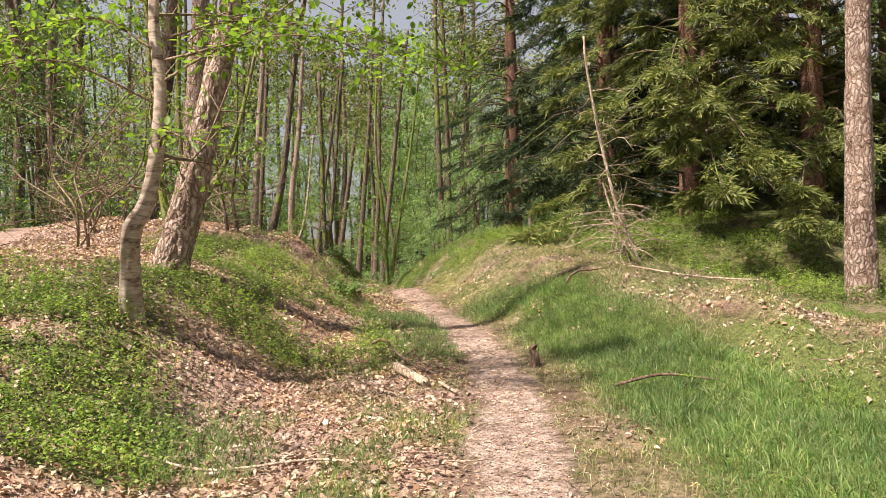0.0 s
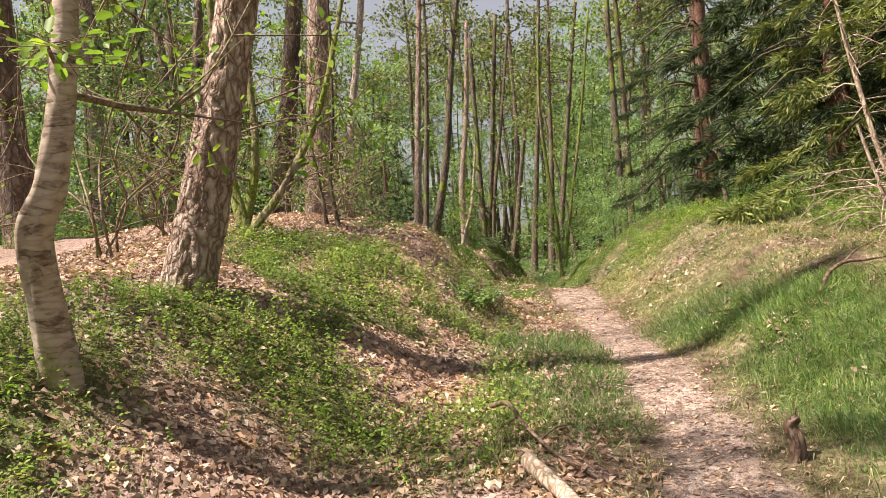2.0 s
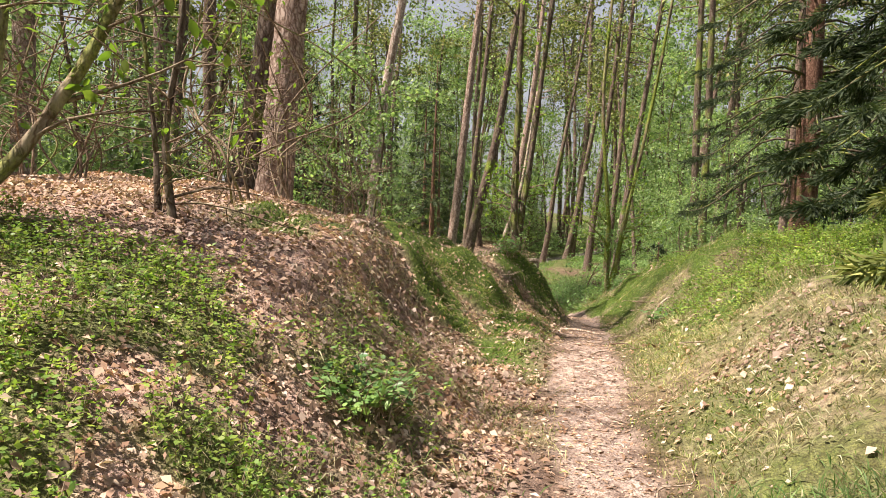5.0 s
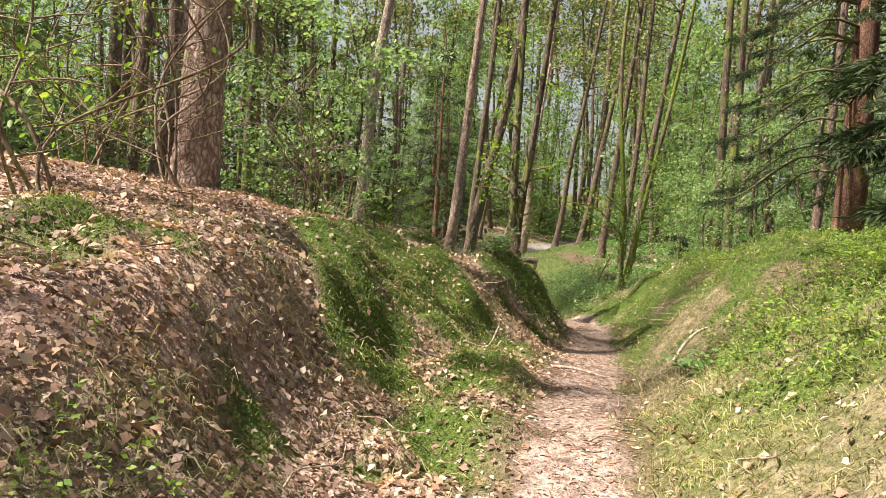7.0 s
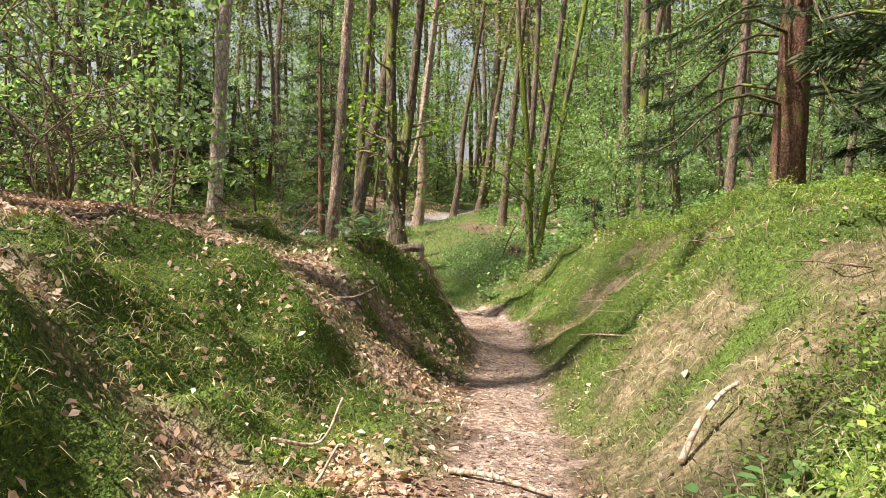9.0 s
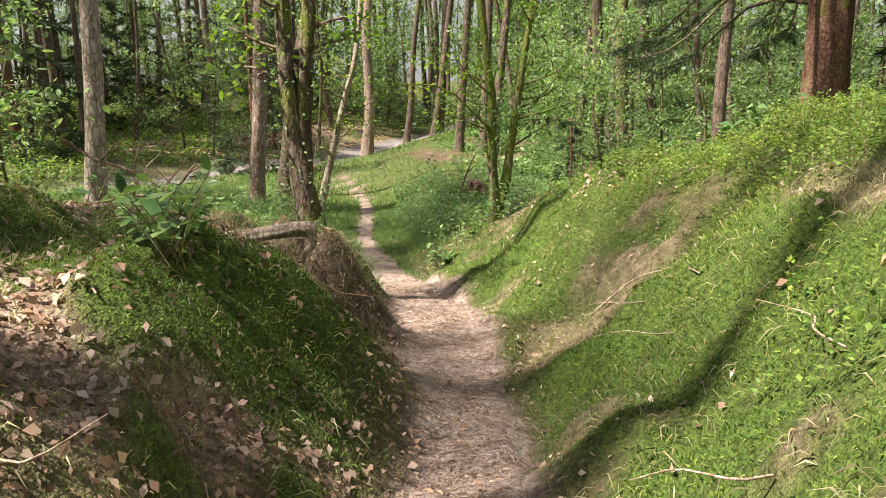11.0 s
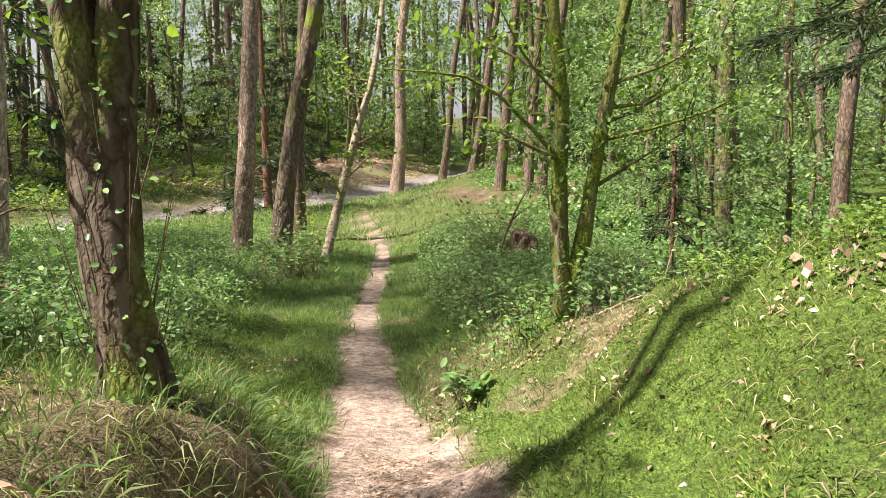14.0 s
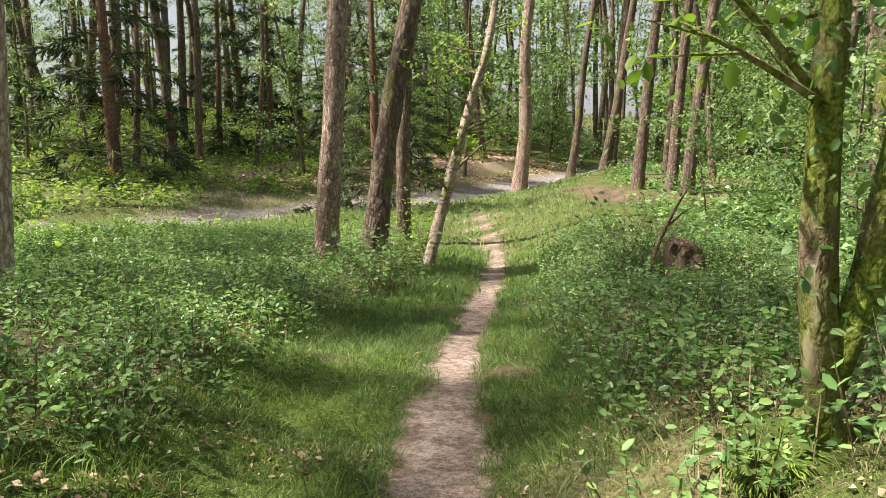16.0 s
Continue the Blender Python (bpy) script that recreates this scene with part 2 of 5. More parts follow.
DEADWOOD = bark("dead_wood", (0.22, 0.17, 0.12), (0.42, 0.34, 0.26), (0.60, 0.52, 0.43), 0.0, 24, 0.2, 0.006)
DARKWOOD = bark("rotten_wood", (0.05, 0.035, 0.026), (0.14, 0.10, 0.075), (0.27, 0.20, 0.155), 0.1, 24, 0.2, 0.01)

LEAF_FRESH = leaf("fresh_leaf", [(0.12, 0.22, 0.03), (0.20, 0.32, 0.05), (0.16, 0.27, 0.04), (0.27, 0.36, 0.07)], 0.5)
LEAF_WOOD = leaf("woodland_leaf", [(0.10, 0.18, 0.075), (0.19, 0.30, 0.125), (0.29, 0.41, 0.20), (0.15, 0.24, 0.11), (0.37, 0.46, 0.27)], 0.5)
# olive needles brightened in colour to stand for sunlight
NEEDLE_LIT = leaf("sunlit_needle", [(0.06, 0.09, 0.03), (0.13, 0.17, 0.05), (0.20, 0.23, 0.07), (0.30, 0.30, 0.12)], 0.25, 0.6)
# the same needles with shade put into the colour
NEEDLE_SHADED = leaf("shaded_needle", [(0.022, 0.042, 0.022), (0.045, 0.07, 0.032), (0.08, 0.105, 0.045)], 0.2, 0.6)
SHRUB_LEAF = leaf("shrub_leaf", [(0.09, 0.19, 0.07), (0.16, 0.29, 0.10), (0.26, 0.38, 0.16), (0.13, 0.23, 0.08)], 0.35, 0.33)
BILBERRY = leaf("bilberry_leaf", [(0.10, 0.20, 0.045), (0.19, 0.31, 0.065), (0.28, 0.38, 0.085), (0.24, 0.29, 0.08)], 0.4, 0.45)
GRASS = leaf("grass_blade", [(0.08, 0.17, 0.055), (0.15, 0.26, 0.085), (0.23, 0.33, 0.13), (0.36, 0.38, 0.21)], 0.4, 0.5)
STRAW = leaf("dry_grass", [(0.24, 0.19, 0.11), (0.42, 0.35, 0.23), (0.15, 0.21, 0.06), (0.54, 0.48, 0.35), (0.22, 0.28, 0.08), (0.13, 0.10, 0.06)], 0.3, 0.6)
MOSS = leaf("moss_tuft", [(0.05, 0.115, 0.022), (0.12, 0.21, 0.035), (0.22, 0.30, 0.055), (0.085, 0.165, 0.03), (0.31, 0.35, 0.10)], 0.25, 0.8)
LITTER = leaf("dead_leaf", [(0.11, 0.06, 0.045), (0.40, 0.26, 0.20), (0.58, 0.43, 0.36), (0.19, 0.11, 0.08), (0.47, 0.32, 0.255), (0.66, 0.53, 0.46), (0.26, 0.16, 0.12), (0.36, 0.23, 0.175)], 0.15, 0.55)
ROOTS = leaf("dead_root", [(0.09, 0.06, 0.042), (0.20, 0.135, 0.10), (0.33, 0.24, 0.18), (0.14, 0.09, 0.065), (0.44, 0.34, 0.26)], 0.0, 0.9)

# ---- the lie of the land ----
# the trodden path: y, x and height along it
PATH_Y = [-60, -10, 0, 4, 6, 7.8, 9.4, 11.5, 13.3, 15.5, 17.7, 19, 21, 23, 24.7, 26.3, 29.8, 36.5, 45.6, 60]
PATH_X = [0.3, 0.3, 0.42, 0.5, 0.57, 0.4, 0.08, -0.42, -0.72, -1.1, -1.45, -1.62, -2.1, -2.75, -3.45, -4.05, -5.3, -7.1, -10.8, -13]
LAND_Y = [-60, -10, 0, 4, 6, 8.5, 11.5, 13.3, 15.7, 17.7, 19.2, 21.1, 22.4, 24.7, 27.3, 31, 37, 46, 60, 120]
LAND_Z = [-0.1, -0.1, 0.0, 0.05, 0.12, 0.35, 0.44, 0.55, 0.34, 0.02, -0.13, -0.26, -0.36, -0.76, -1.02, -1.41, -1.73, -1.7, -1.6, -1.2]
# the banks beside it: height, where they start, how wide the slope is, how much the crown rises behind it
BANK_Y = [-10, 0, 5, 7, 9, 11, 13, 15, 17, 19, 21, 22.6, 24.2, 26, 32, 60]
LEFT_H = [0.33, 0.45, 0.6, 0.77, 0.66, 0.8, 0.8, 0.83, 0.84, 0.89, 0.76, 0.52, 0.31, 0.23, 0.21, 0.16]
LEFT_A = [1.6, 1.74, 1.8, 1.53, 0.91, 0.5, 0.82, 0.85, 0.39, 0.2, 0.26, 0.34, 0.7, 0.9, 1.41, 1.81]
LEFT_W = [2.2, 1.88, 1.65, 1.62, 1.58, 1.35, 1.3, 1.47, 1.47, 0.9, 0.65, 0.4, 0.67, 0.92, 1.19, 1.49]
LEFT_C = [0.11, 0.14, 0.2, 0.26, 0.25, 0.4, 0.32, 0.27, 0.28, 0.28, 0.23, 0.15, 0.11, 0.09, 0.06, 0.05]
RIGHT_H = [0.52, 0.44, 0.38, 0.42, 0.52, 0.68, 0.8, 0.76, 1.23, 1.39, 1.38, 1.25, 1.28, 0.63, 0.55, 0.45]
RIGHT_A = [0.92, 0.68, 0.48, 0.3, 0.2, 0.2, 0.2, 0.35, 0.24, 0.26, 0.54, 0.36, 0.28, 0.21, 0.43, 0.84]
RIGHT_W = [4.17, 4.01, 3.5, 2.7, 1.8, 1.54, 1.44, 1.53, 1.36, 1.87, 2.24, 2.2, 2.1, 1.87, 2.35, 2.92]
RIGHT_C = [-0.01, -0.01, -0.03, -0.07, -0.16, -0.21, -0.1, -0.04, -0.02, 0.0, 0.0, 0.05, 0.1, -0.19, -0.04, -0.02]
ROAD_Y = [5, 27, 35.5, 40.5, 51, 62, 80, 140]
ROAD_X = [-50, -29, -18.2, -16.5, -13.6, -11.2, -9.5, -6]


def beside(x, y):
    """Offset from the path's middle: minus to the left."""
    return x - np.interp(y, PATH_Y, PATH_X)


def from_road(x, y):
    """Offset from the track's middle line, minus on its far side."""
    return (x - np.interp(y, ROAD_Y, ROAD_X)) * 0.9


def path_half(y):
    return np.interp(y, [-5, 3, 8, 12, 18, 20, 21.5, 24, 25.2, 27, 30, 37, 46], [0.3, 0.28, 0.22, 0.22, 0.24, 0.32, 0.44, 0.46, 0.3, 0.25, 0.22, 0.22, 0.16])


def moss_area(x, y):
    u = beside(x, y)
    left = np.maximum(band(u, -2.6, -0.42, 0.5) * band(y, 11.5, 20.7, 1.2), 0.9 * band(u, -1.9, -0.4, 0.5) * band(y, 23.2, 29.5, 1.5))
    open_slope = 0.8 * band(u, 1.9, 7, 0.8) * band(y, 1, 9.5, 1.5)
    right = band(u, 0.3, 4.5, 0.8) * (band(y, 13, 25.5, 2.5) + 0.55 * band(y, 8.5, 12.5, 2.0) * smooth((vnoise(x, y, 0.7, 7) - 0.42) * 5))
    patch = 0.6 * vnoise(x, y, 0.75, 5) + 0.4 * vnoise(x, y, 0.28, 6)
    left = left * smooth((0.6 * vnoise(x, y, 0.8, 2) + 0.4 * vnoise(x, y, 0.3, 3) - np.interp(y, [12, 15, 17.8, 18.6, 21], [0.46, 0.43, 0.36, 0.22, 0.22])) * 7)
    return np.clip(left + right * smooth((patch - np.interp(y, [13, 18, 24], [0.4, 0.3, 0.26])) * 6) + open_slope * smooth((vnoise(x, y, 0.9, 4) - 0.35) * 4), 0, 1)


def land(x, y):
    """Height of the ground."""
    x, y = np.asarray(x, float), np.asarray(y, float)
    u = beside(x, y)
    f = lambda a: np.interp(y, BANK_Y, a)
    z = np.interp(y, LAND_Y, LAND_Z)
    z = z + f(LEFT_H) * smooth((-u - f(LEFT_A)) / f(LEFT_W)) + f(LEFT_C) * smooth((-u - f(LEFT_A) - 0.6 * f(LEFT_W)) / 2.2)
    z = z + f(RIGHT_H) * smooth((u - f(RIGHT_A)) / f(RIGHT_W)) + f(RIGHT_C) * smooth((u - f(RIGHT_A) - 0.6 * f(RIGHT_W)) / 2.2)
    z = z + 0.3 * np.exp(-((x + 6.6) / 1.9) ** 2 - ((y - 16.0) / 3.2) ** 2)
    # the nose of turf under the bleached log, the hollow behind it and the torn scarp that closes it
    z = z + 0.42 * np.exp(-((x + 2.38) / 0.36) ** 2 - ((y - 19.35) / 0.6) ** 2)
    hollow = smooth((y - 19.55) / 0.4) * smooth((20.95 - 0.12 * u * u - y) / 0.25)
    z = z - 0.26 * band(u, -2.35, -0.5, 0.5) * smooth((y - 18.9) / 0.4) * smooth((20.95 - 0.12 * u * u - y) / 0.25) - 0.24 * band(u, -2.35, -0.6, 0.5) * hollow
    torn = band(u, -2.8, -0.3, 0.4) * band(y, 20.5, 22.6, 0.5)
    z = z + torn * (0.16 * (vnoise(x, y, 0.3, 7) - 0.5) + 0.1 * (vnoise(x, y, 0.17, 3) - 0.5))
    # an undercut shelf on the leafy mound
    z = z - 0.12 * band(u, -1.5, -1.05, 0.3) * band(y, 11.6, 14.6, 0.7) + 0.08 * band(u, -2.2, -1.66, 0.3) * band(y, 11.4, 14.6, 0.7)
    z = z - 0.5 * smooth((u - 2.6) / 2.6) * band(y, -8, 12.0, 3)
    z = z + 0.75 * smooth((u - 2.6) / 3.5) * band(y, 14.5, 26, 6)
    r = from_road(x, y)
    z = z + 0.5 * smooth((-r - 1.6) / 3) + 2.6 * smooth((-r - 4) / 16) * smooth((r + 60) / 20) - 0.25 * band(r, -1.5, 1.5, 1.5)
    off = smooth((np.abs(u) - path_half(y)) / 0.5)
    z = z + off * (0.08 * (vnoise(x, y, 1.7, 1) - 0.5) + 0.07 * (vnoise(x, y, 0.45, 2) - 0.5))
    z = z + moss_area(x, y) * (0.21 * (smooth(vnoise(x, y, 0.55, 3) * 2.0 - 0.5) - 0.45) + 0.17 * (vnoise(x, y, 0.24, 5) - 0.5))
    z = z - 0.035 * (1 - off) + 0.012 * (vnoise(x, y, 0.16, 4) - 0.5)
    return z + 0.35 * (vnoise(x, y, 9, 6) - 0.5) * smooth((np.abs(u) - 3) / 5)


def place(x, y, dz=0.0):
    return np.array([x, y, float(land(x, y)) + dz])


def cover(x, y):
    """What grows or lies where: weights from 0 to 1."""
    u = beside(x, y)
    n1, n2, n3 = vnoise(x, y, 0.9, 1), vnoise(x, y, 0.35, 4), vnoise(x, y, 2.3, 3)
    wob = (n2 - 0.5) * 0.2 + (n1 - 0.5) * 0.14
    w = {}
    w["path"] = smooth((path_half(y) - np.abs(u + wob * 0.4) + (n2 - 0.5) * 0.16 + (vnoise(x, y, 0.12, 6) - 0.5) * 0.14) / 0.16 + 0.5) * smooth((47 - y) / 2)
    trail = x - np.interp(y, [38, 44, 50, 58, 70], [-16.5, -19.5, -21.0, -24.5, -30])
    w["path"] = np.maximum(w["path"], band(trail + wob * 2, -0.4, 0.4, 0.3) * band(y, 43, 62, 3))
    road = from_road(x, y)
    w["road"] = band(road + wob * 2, -1.25, 1.25, 0.5) * smooth((y - 20) / 4)
    free = (1 - w["path"]) * (1 - w["road"])
    early, late = smooth((21.5 - y) / 2), smooth((y - 21.6) / 2)
    # low shrubs of bilberry
    b = band(u, -6.5, np.interp(y, [4.8, 5.8], [-1.95, -2.65]), 0.6) * band(y, -4, 6.8, 1.2) * smooth((0.65 * n1 + 0.35 * n2 - 0.36) * 7)
    b = np.maximum(b, band(u, -3.4, -1.0, 0.6) * band(y, 6.8, 10.8, 1.0) * smooth((0.6 * n1 + 0.4 * n2 - 0.45) * 8))
    b = np.maximum(b, 0.8 * band(u, 3.2, 12, 1.0) * band(y, 5, 12.5, 1.5) * smooth((n3 - 0.33) * 5))
    b = np.maximum(b, band(u, 2.0, 9.0, 0.6) * band(y, 12.0, 25, 1.2) * smooth((n1 - 0.2) * 5))
    b = np.maximum(b, band(u, 0.85, 2.4, 0.4) * band(y, 13.0, 18.0, 1.0) * smooth((n1 - 0.36) * 7))
    b = np.maximum(b, 0.6 * band(u, 0.5, 1.6, 0.4) * band(y, 16.5, 19.5, 0.8) * smooth((n1 - 0.55) * 8))
    b = np.maximum(b, late * smooth((u - 3.2) / 2) * smooth((n3 - 0.2) * 4))
    b = np.maximum(b, smooth((-road - 1.9) / 1.2) * smooth((n3 - 0.0) * 4) * (1 - band(road, -6, -1.5, 1) * band(y, 51, 64, 4)))
    b = np.maximum(b, 0.75 * smooth((-u - 5.5) / 2.5) * smooth((n3 - 0.3) * 4) * smooth((road - 1.5) / 1.5))
    w["bilberry"] = np.clip(b, 0, 1) * free
    # fresh grass
    g = band(u + 0.12 * (y - 6) , 0.75, 1.95, 0.5) * band(y, -2, 10.0, 1.4) * smooth((n1 - 0.15) * 5)
    g = np.maximum(g, 0.5 * band(u, -1.1, -0.22, 0.35) * band(y, 5.5, 9.8, 1.2) * smooth((n1 - 0.3) * 5))
    g = np.maximum(g, 0.3 * band(u, -2.6, -0.3, 0.4) * band(y, -3, 5.5, 1.4) * smooth((n2 - 0.42) * 6))
    g = np.maximum(g, late * band(u, -1.8, 1.2, 0.6) * smooth((n2 - 0.05) * 5) * (1 - 0.8 * moss_area(x, y)) * (1 - 0.7 * band(u, 0.4, 2, 0.3) * band(y, 20, 26.5, 1)))
    g = np.maximum(g, 0.8 * late * band(road, 1.2, 4.5, 1.2))
    g = np.maximum(g, 0.7 * band(road, -3.2, -1.2, 0.8) * late)
    g = np.maximum(g, 0.9 * smooth((y - 36) / 4) * smooth((road - 1.5) / 1.0) * smooth((n3 - 0.15) * 5))
    g = np.maximum(g, 0.3 * band(u, -3.2, -0.55, 0.4) * band(y, 21.1, 23.5, 0.5) * smooth((n2 - 0.25) * 6))
    w["grass"] = np.clip(g, 0, 1) * free
    w["moss"] = moss_area(x, y) * free
    s = band(u, 0.35, 3.4, 0.6) * band(y, 7.5, 15.5, 1.6) * smooth((n2 - 0.1) * 4)
    s = np.maximum(s, 0.6 * band(u, -1.6, 1.0, 0.3) * band(y, -3, 12, 2) * smooth((n2 - 0.35) * 5))
    s = np.maximum(s, 0.7 * band(u, 1.9, 5.0, 0.8) * band(y, -1, 9, 2) * smooth((n2 - 0.3) * 5))
    s = np.maximum(s, 0.5 * band(u, 0.6, 3.5, 0.8) * band(y, 14, 23, 1.5) * smooth((n1 - 0.5) * 6))
    s = np.maximum(s, 0.5 * band(u, -2.4, -0.9, 0.5) * band(y, 14.5, 20.5, 1.2) * smooth((n1 - 0.4) * 6))
    s = np.maximum(s, 0.3 * w["moss"] * smooth((n2 - 0.3) * 4))
    s = np.maximum(s, 0.75 * (1 - w["moss"]) * (1 - w["bilberry"]) * (band(u, 0.35, 5, 0.4) + 0.5 * band(u, -2.6, -0.5, 0.4)) * band(y, 12, 27, 1.5))
    s = s * (1 - 0.3 * band(u, -3, -0.3, 0.4) * band(y, 20.3, 22.6, 0.5))
    w["straw"] = np.clip(s, 0, 1) * free * (1 - 0.6 * w["grass"])
    w["shrub"] = late * free * np.maximum(band(u, -13, -1.7 + 0.0 * y, 0.8) * smooth((road - 1.6) / 1.5), 0.9 * band(u, 1.0, 4.2, 0.8) * band(y, 25.5, 39, 2)) * smooth((n1 - 0.12) * 5)
    l = early * smooth((-u - 0.15) / 0.5) * (1 - 0.75 * w["bilberry"]) * (1 - 0.88 * w["moss"]) * (1 - 0.5 * w["grass"])
    l = np.maximum(l, (0.3 + 0.25 * (y > 8)) * early * smooth((u - 0.25) / 0.5) * smooth((n1 - 0.5) * 6) * (1 - w["grass"]) * (1 - 0.8 * w["moss"]))
    l = np.maximum(l, band(road, -6, -1.6, 1) * band(y, 51, 64, 4))
    l = np.maximum(l, 0.2 * band(u, 1.0, 3.6, 0.6) * band(y, 22.5, 27.5, 1.5) * smooth((n1 - 0.3) * 5))
    l = np.maximum(l, 0.22 * band(u, 0.6, 3.6, 0.6) * band(y, 8, 14.5, 1.5) * smooth((n2 - 0.45) * 5))
    l = np.maximum(l, 0.13 * (1 - w["moss"]) * band(u, 0.4, 4.5, 0.4) * band(y, 12, 27, 1.5) * smooth((n1 - 0.35) * 6))
    l = np.maximum(l, 0.1 * w["moss"] * smooth((vnoise(x, y, 0.5, 6) - 0.5) * 5))
    l = l * (1 - 0.7 * smooth((-u - 5.5) / 2.5)) * (1 - 0.8 * smooth((u - 0.4) / 0.3) * smooth((y - 11.5) / 2))
    w["litter"] = np.clip(l + 0.25 * late * smooth((n2 - 0.6) * 6), 0, 1) * free
    return w


def ground_material():
    m, t, b = material("forest_floor", 0.95)
    at = t.nodes.new("ShaderNodeAttribute")
    at.attribute_name = "cover"
    sp = t.nodes.new("ShaderNodeSeparateColor")
    t.links.new(at.outputs["Color"], sp.inputs[0])
    at2 = t.nodes.new("ShaderNodeAttribute")
    at2.attribute_name = "dry"
    sp2 = t.nodes.new("ShaderNodeSeparateColor")
    t.links.new(at2.outputs["Color"], sp2.inputs[0])
    n, fine, big = noise_tex(t, 9, 6), noise_tex(t, 70, 4), noise_tex(t, 0.8, 3)
    soil = ramp(t, n.outputs[0], [(0.3, (0.07, 0.045, 0.03)), (0.55, (0.15, 0.10, 0.07)), (0.75, (0.26, 0.19, 0.14))])
    vor = noise_tex(t, 42, kind="ShaderNodeTexVoronoi")
    lit = ramp(t, vor.outputs["Color"], [(0.1, (0.09, 0.055, 0.042)), (0.5, (0.22, 0.145, 0.115)), (0.9, (0.40, 0.29, 0.245))])
    green = ramp(t, fine.outputs[0], [(0.3, (0.035, 0.065, 0.013)), (0.5, (0.075, 0.125, 0.022)), (0.72, (0.15, 0.20, 0.04))])
    dry = ramp(t, n.outputs[0], [(0.32, (0.10, 0.105, 0.04)), (0.5, (0.20, 0.175, 0.10)), (0.7, (0.33, 0.27, 0.19))])
    sand = ramp(t, n.outputs[0], [(0.28, (0.19, 0.14, 0.115)), (0.48, (0.36, 0.285, 0.245)), (0.72, (0.50, 0.42, 0.375))])
    speck = ramp(t, fine.outputs[0], [(0.34, (0.55, 0.45, 0.4)), (0.46, (1, 1, 1))])
    sand = mixc(t, 1.0, sand, speck, "MULTIPLY")
    grit = ramp(t, n.outputs[0], [(0.3, (0.14, 0.13, 0.135)), (0.7, (0.36, 0.335, 0.335))])
    c = mixc(t, sp.outputs[2], soil, lit)
    c = mixc(t, sp2.outputs[0], c, dry)
    c = mixc(t, sp.outputs[1], c, green)
    c = mixc(t, sp.outputs[0], c, sand)
    c = mixc(t, sp2.outputs[1], c, grit)
    grain, crumb = noise_tex(t, 150, 3), noise_tex(t, 28, 5)
    c = mixc(t, 1.0, c, ramp(t, grain.outputs[0], [(0.36, (0.6, 0.58, 0.57)), (0.5, (1, 1, 1)), (0.64, (1.3, 1.27, 1.24))]), "MULTIPLY")
    c = mixc(t, 1.0, c, ramp(t, crumb.outputs[0], [(0.38, (0.66, 0.63, 0.61)), (0.52, (1, 1, 1)), (0.66, (1.22, 1.2, 1.17))]), "MULTIPLY")
    tone = ramp(t, big.outputs[0], [(0.3, (0.82, 0.8, 0.8)), (0.7, (1.12, 1.1, 1.08))])
    c = mixc(t, 1.0, c, tone, "MULTIPLY")
    t.links.new(c, b.inputs["Base Color"])
    h = t.nodes.new("ShaderNodeMath")
    h.operation = "ADD"
    t.links.new(n.outputs[0], h.inputs[0]), t.links.new(fine.outputs[0], h.inputs[1])
    bump(t, b, h.outputs[0], 0.8, 0.03)
    return m


def spaced(lo, hi, step, reach, grow=1.18):
    """Even steps from lo to hi, then ever longer ones out to the horizon."""
    core = list(np.arange(lo, hi, step))
    a, b, s = core[0], core[-1], step
    left, right = [], []
    while b < hi + reach:
        s *= grow
        a, b = a - s, b + s
        left.append(a), right.append(b)
    return np.array(left[::-1] + core + right)


gx, gy = spaced(-8.0, 4.5, 0.075, 500), spaced(0.5, 33.0, 0.085, 500)
GX, GY = np.meshgrid(gx, gy)
gv = np.stack([GX.ravel(), GY.ravel(), land(GX.ravel(), GY.ravel())], 1)
gi, gj = np.meshgrid(np.arange(len(gy) - 1), np.arange(len(gx) - 1), indexing="ij")
gk = (gi * len(gx) + gj).ravel()
ground = new("ground", mesh_data("ground", gv, np.stack([gk, gk + 1, gk + 1 + len(gx), gk + len(gx)], 1), ground_material()))
tagged(ground, "uneven forest floor with a trodden sandy path between mossy banks", "ground", kind="structure")
gw = cover(gv[:, 0], gv[:, 1])
one = np.ones(len(gv))
for att, cols in (("cover", (gw["path"], np.clip(gw["moss"] + 0.8 * gw["grass"] + 0.7 * gw["bilberry"] + 0.5 * gw["shrub"], 0, 1), gw["litter"], one)), ("dry", (gw["straw"], gw["road"], 0 * one, one))):
    a = ground.data.attributes.new(att, "FLOAT_COLOR", "POINT")
    a.data.foreach_set("color", np.stack(cols, 1).astype(np.float32).ravel())

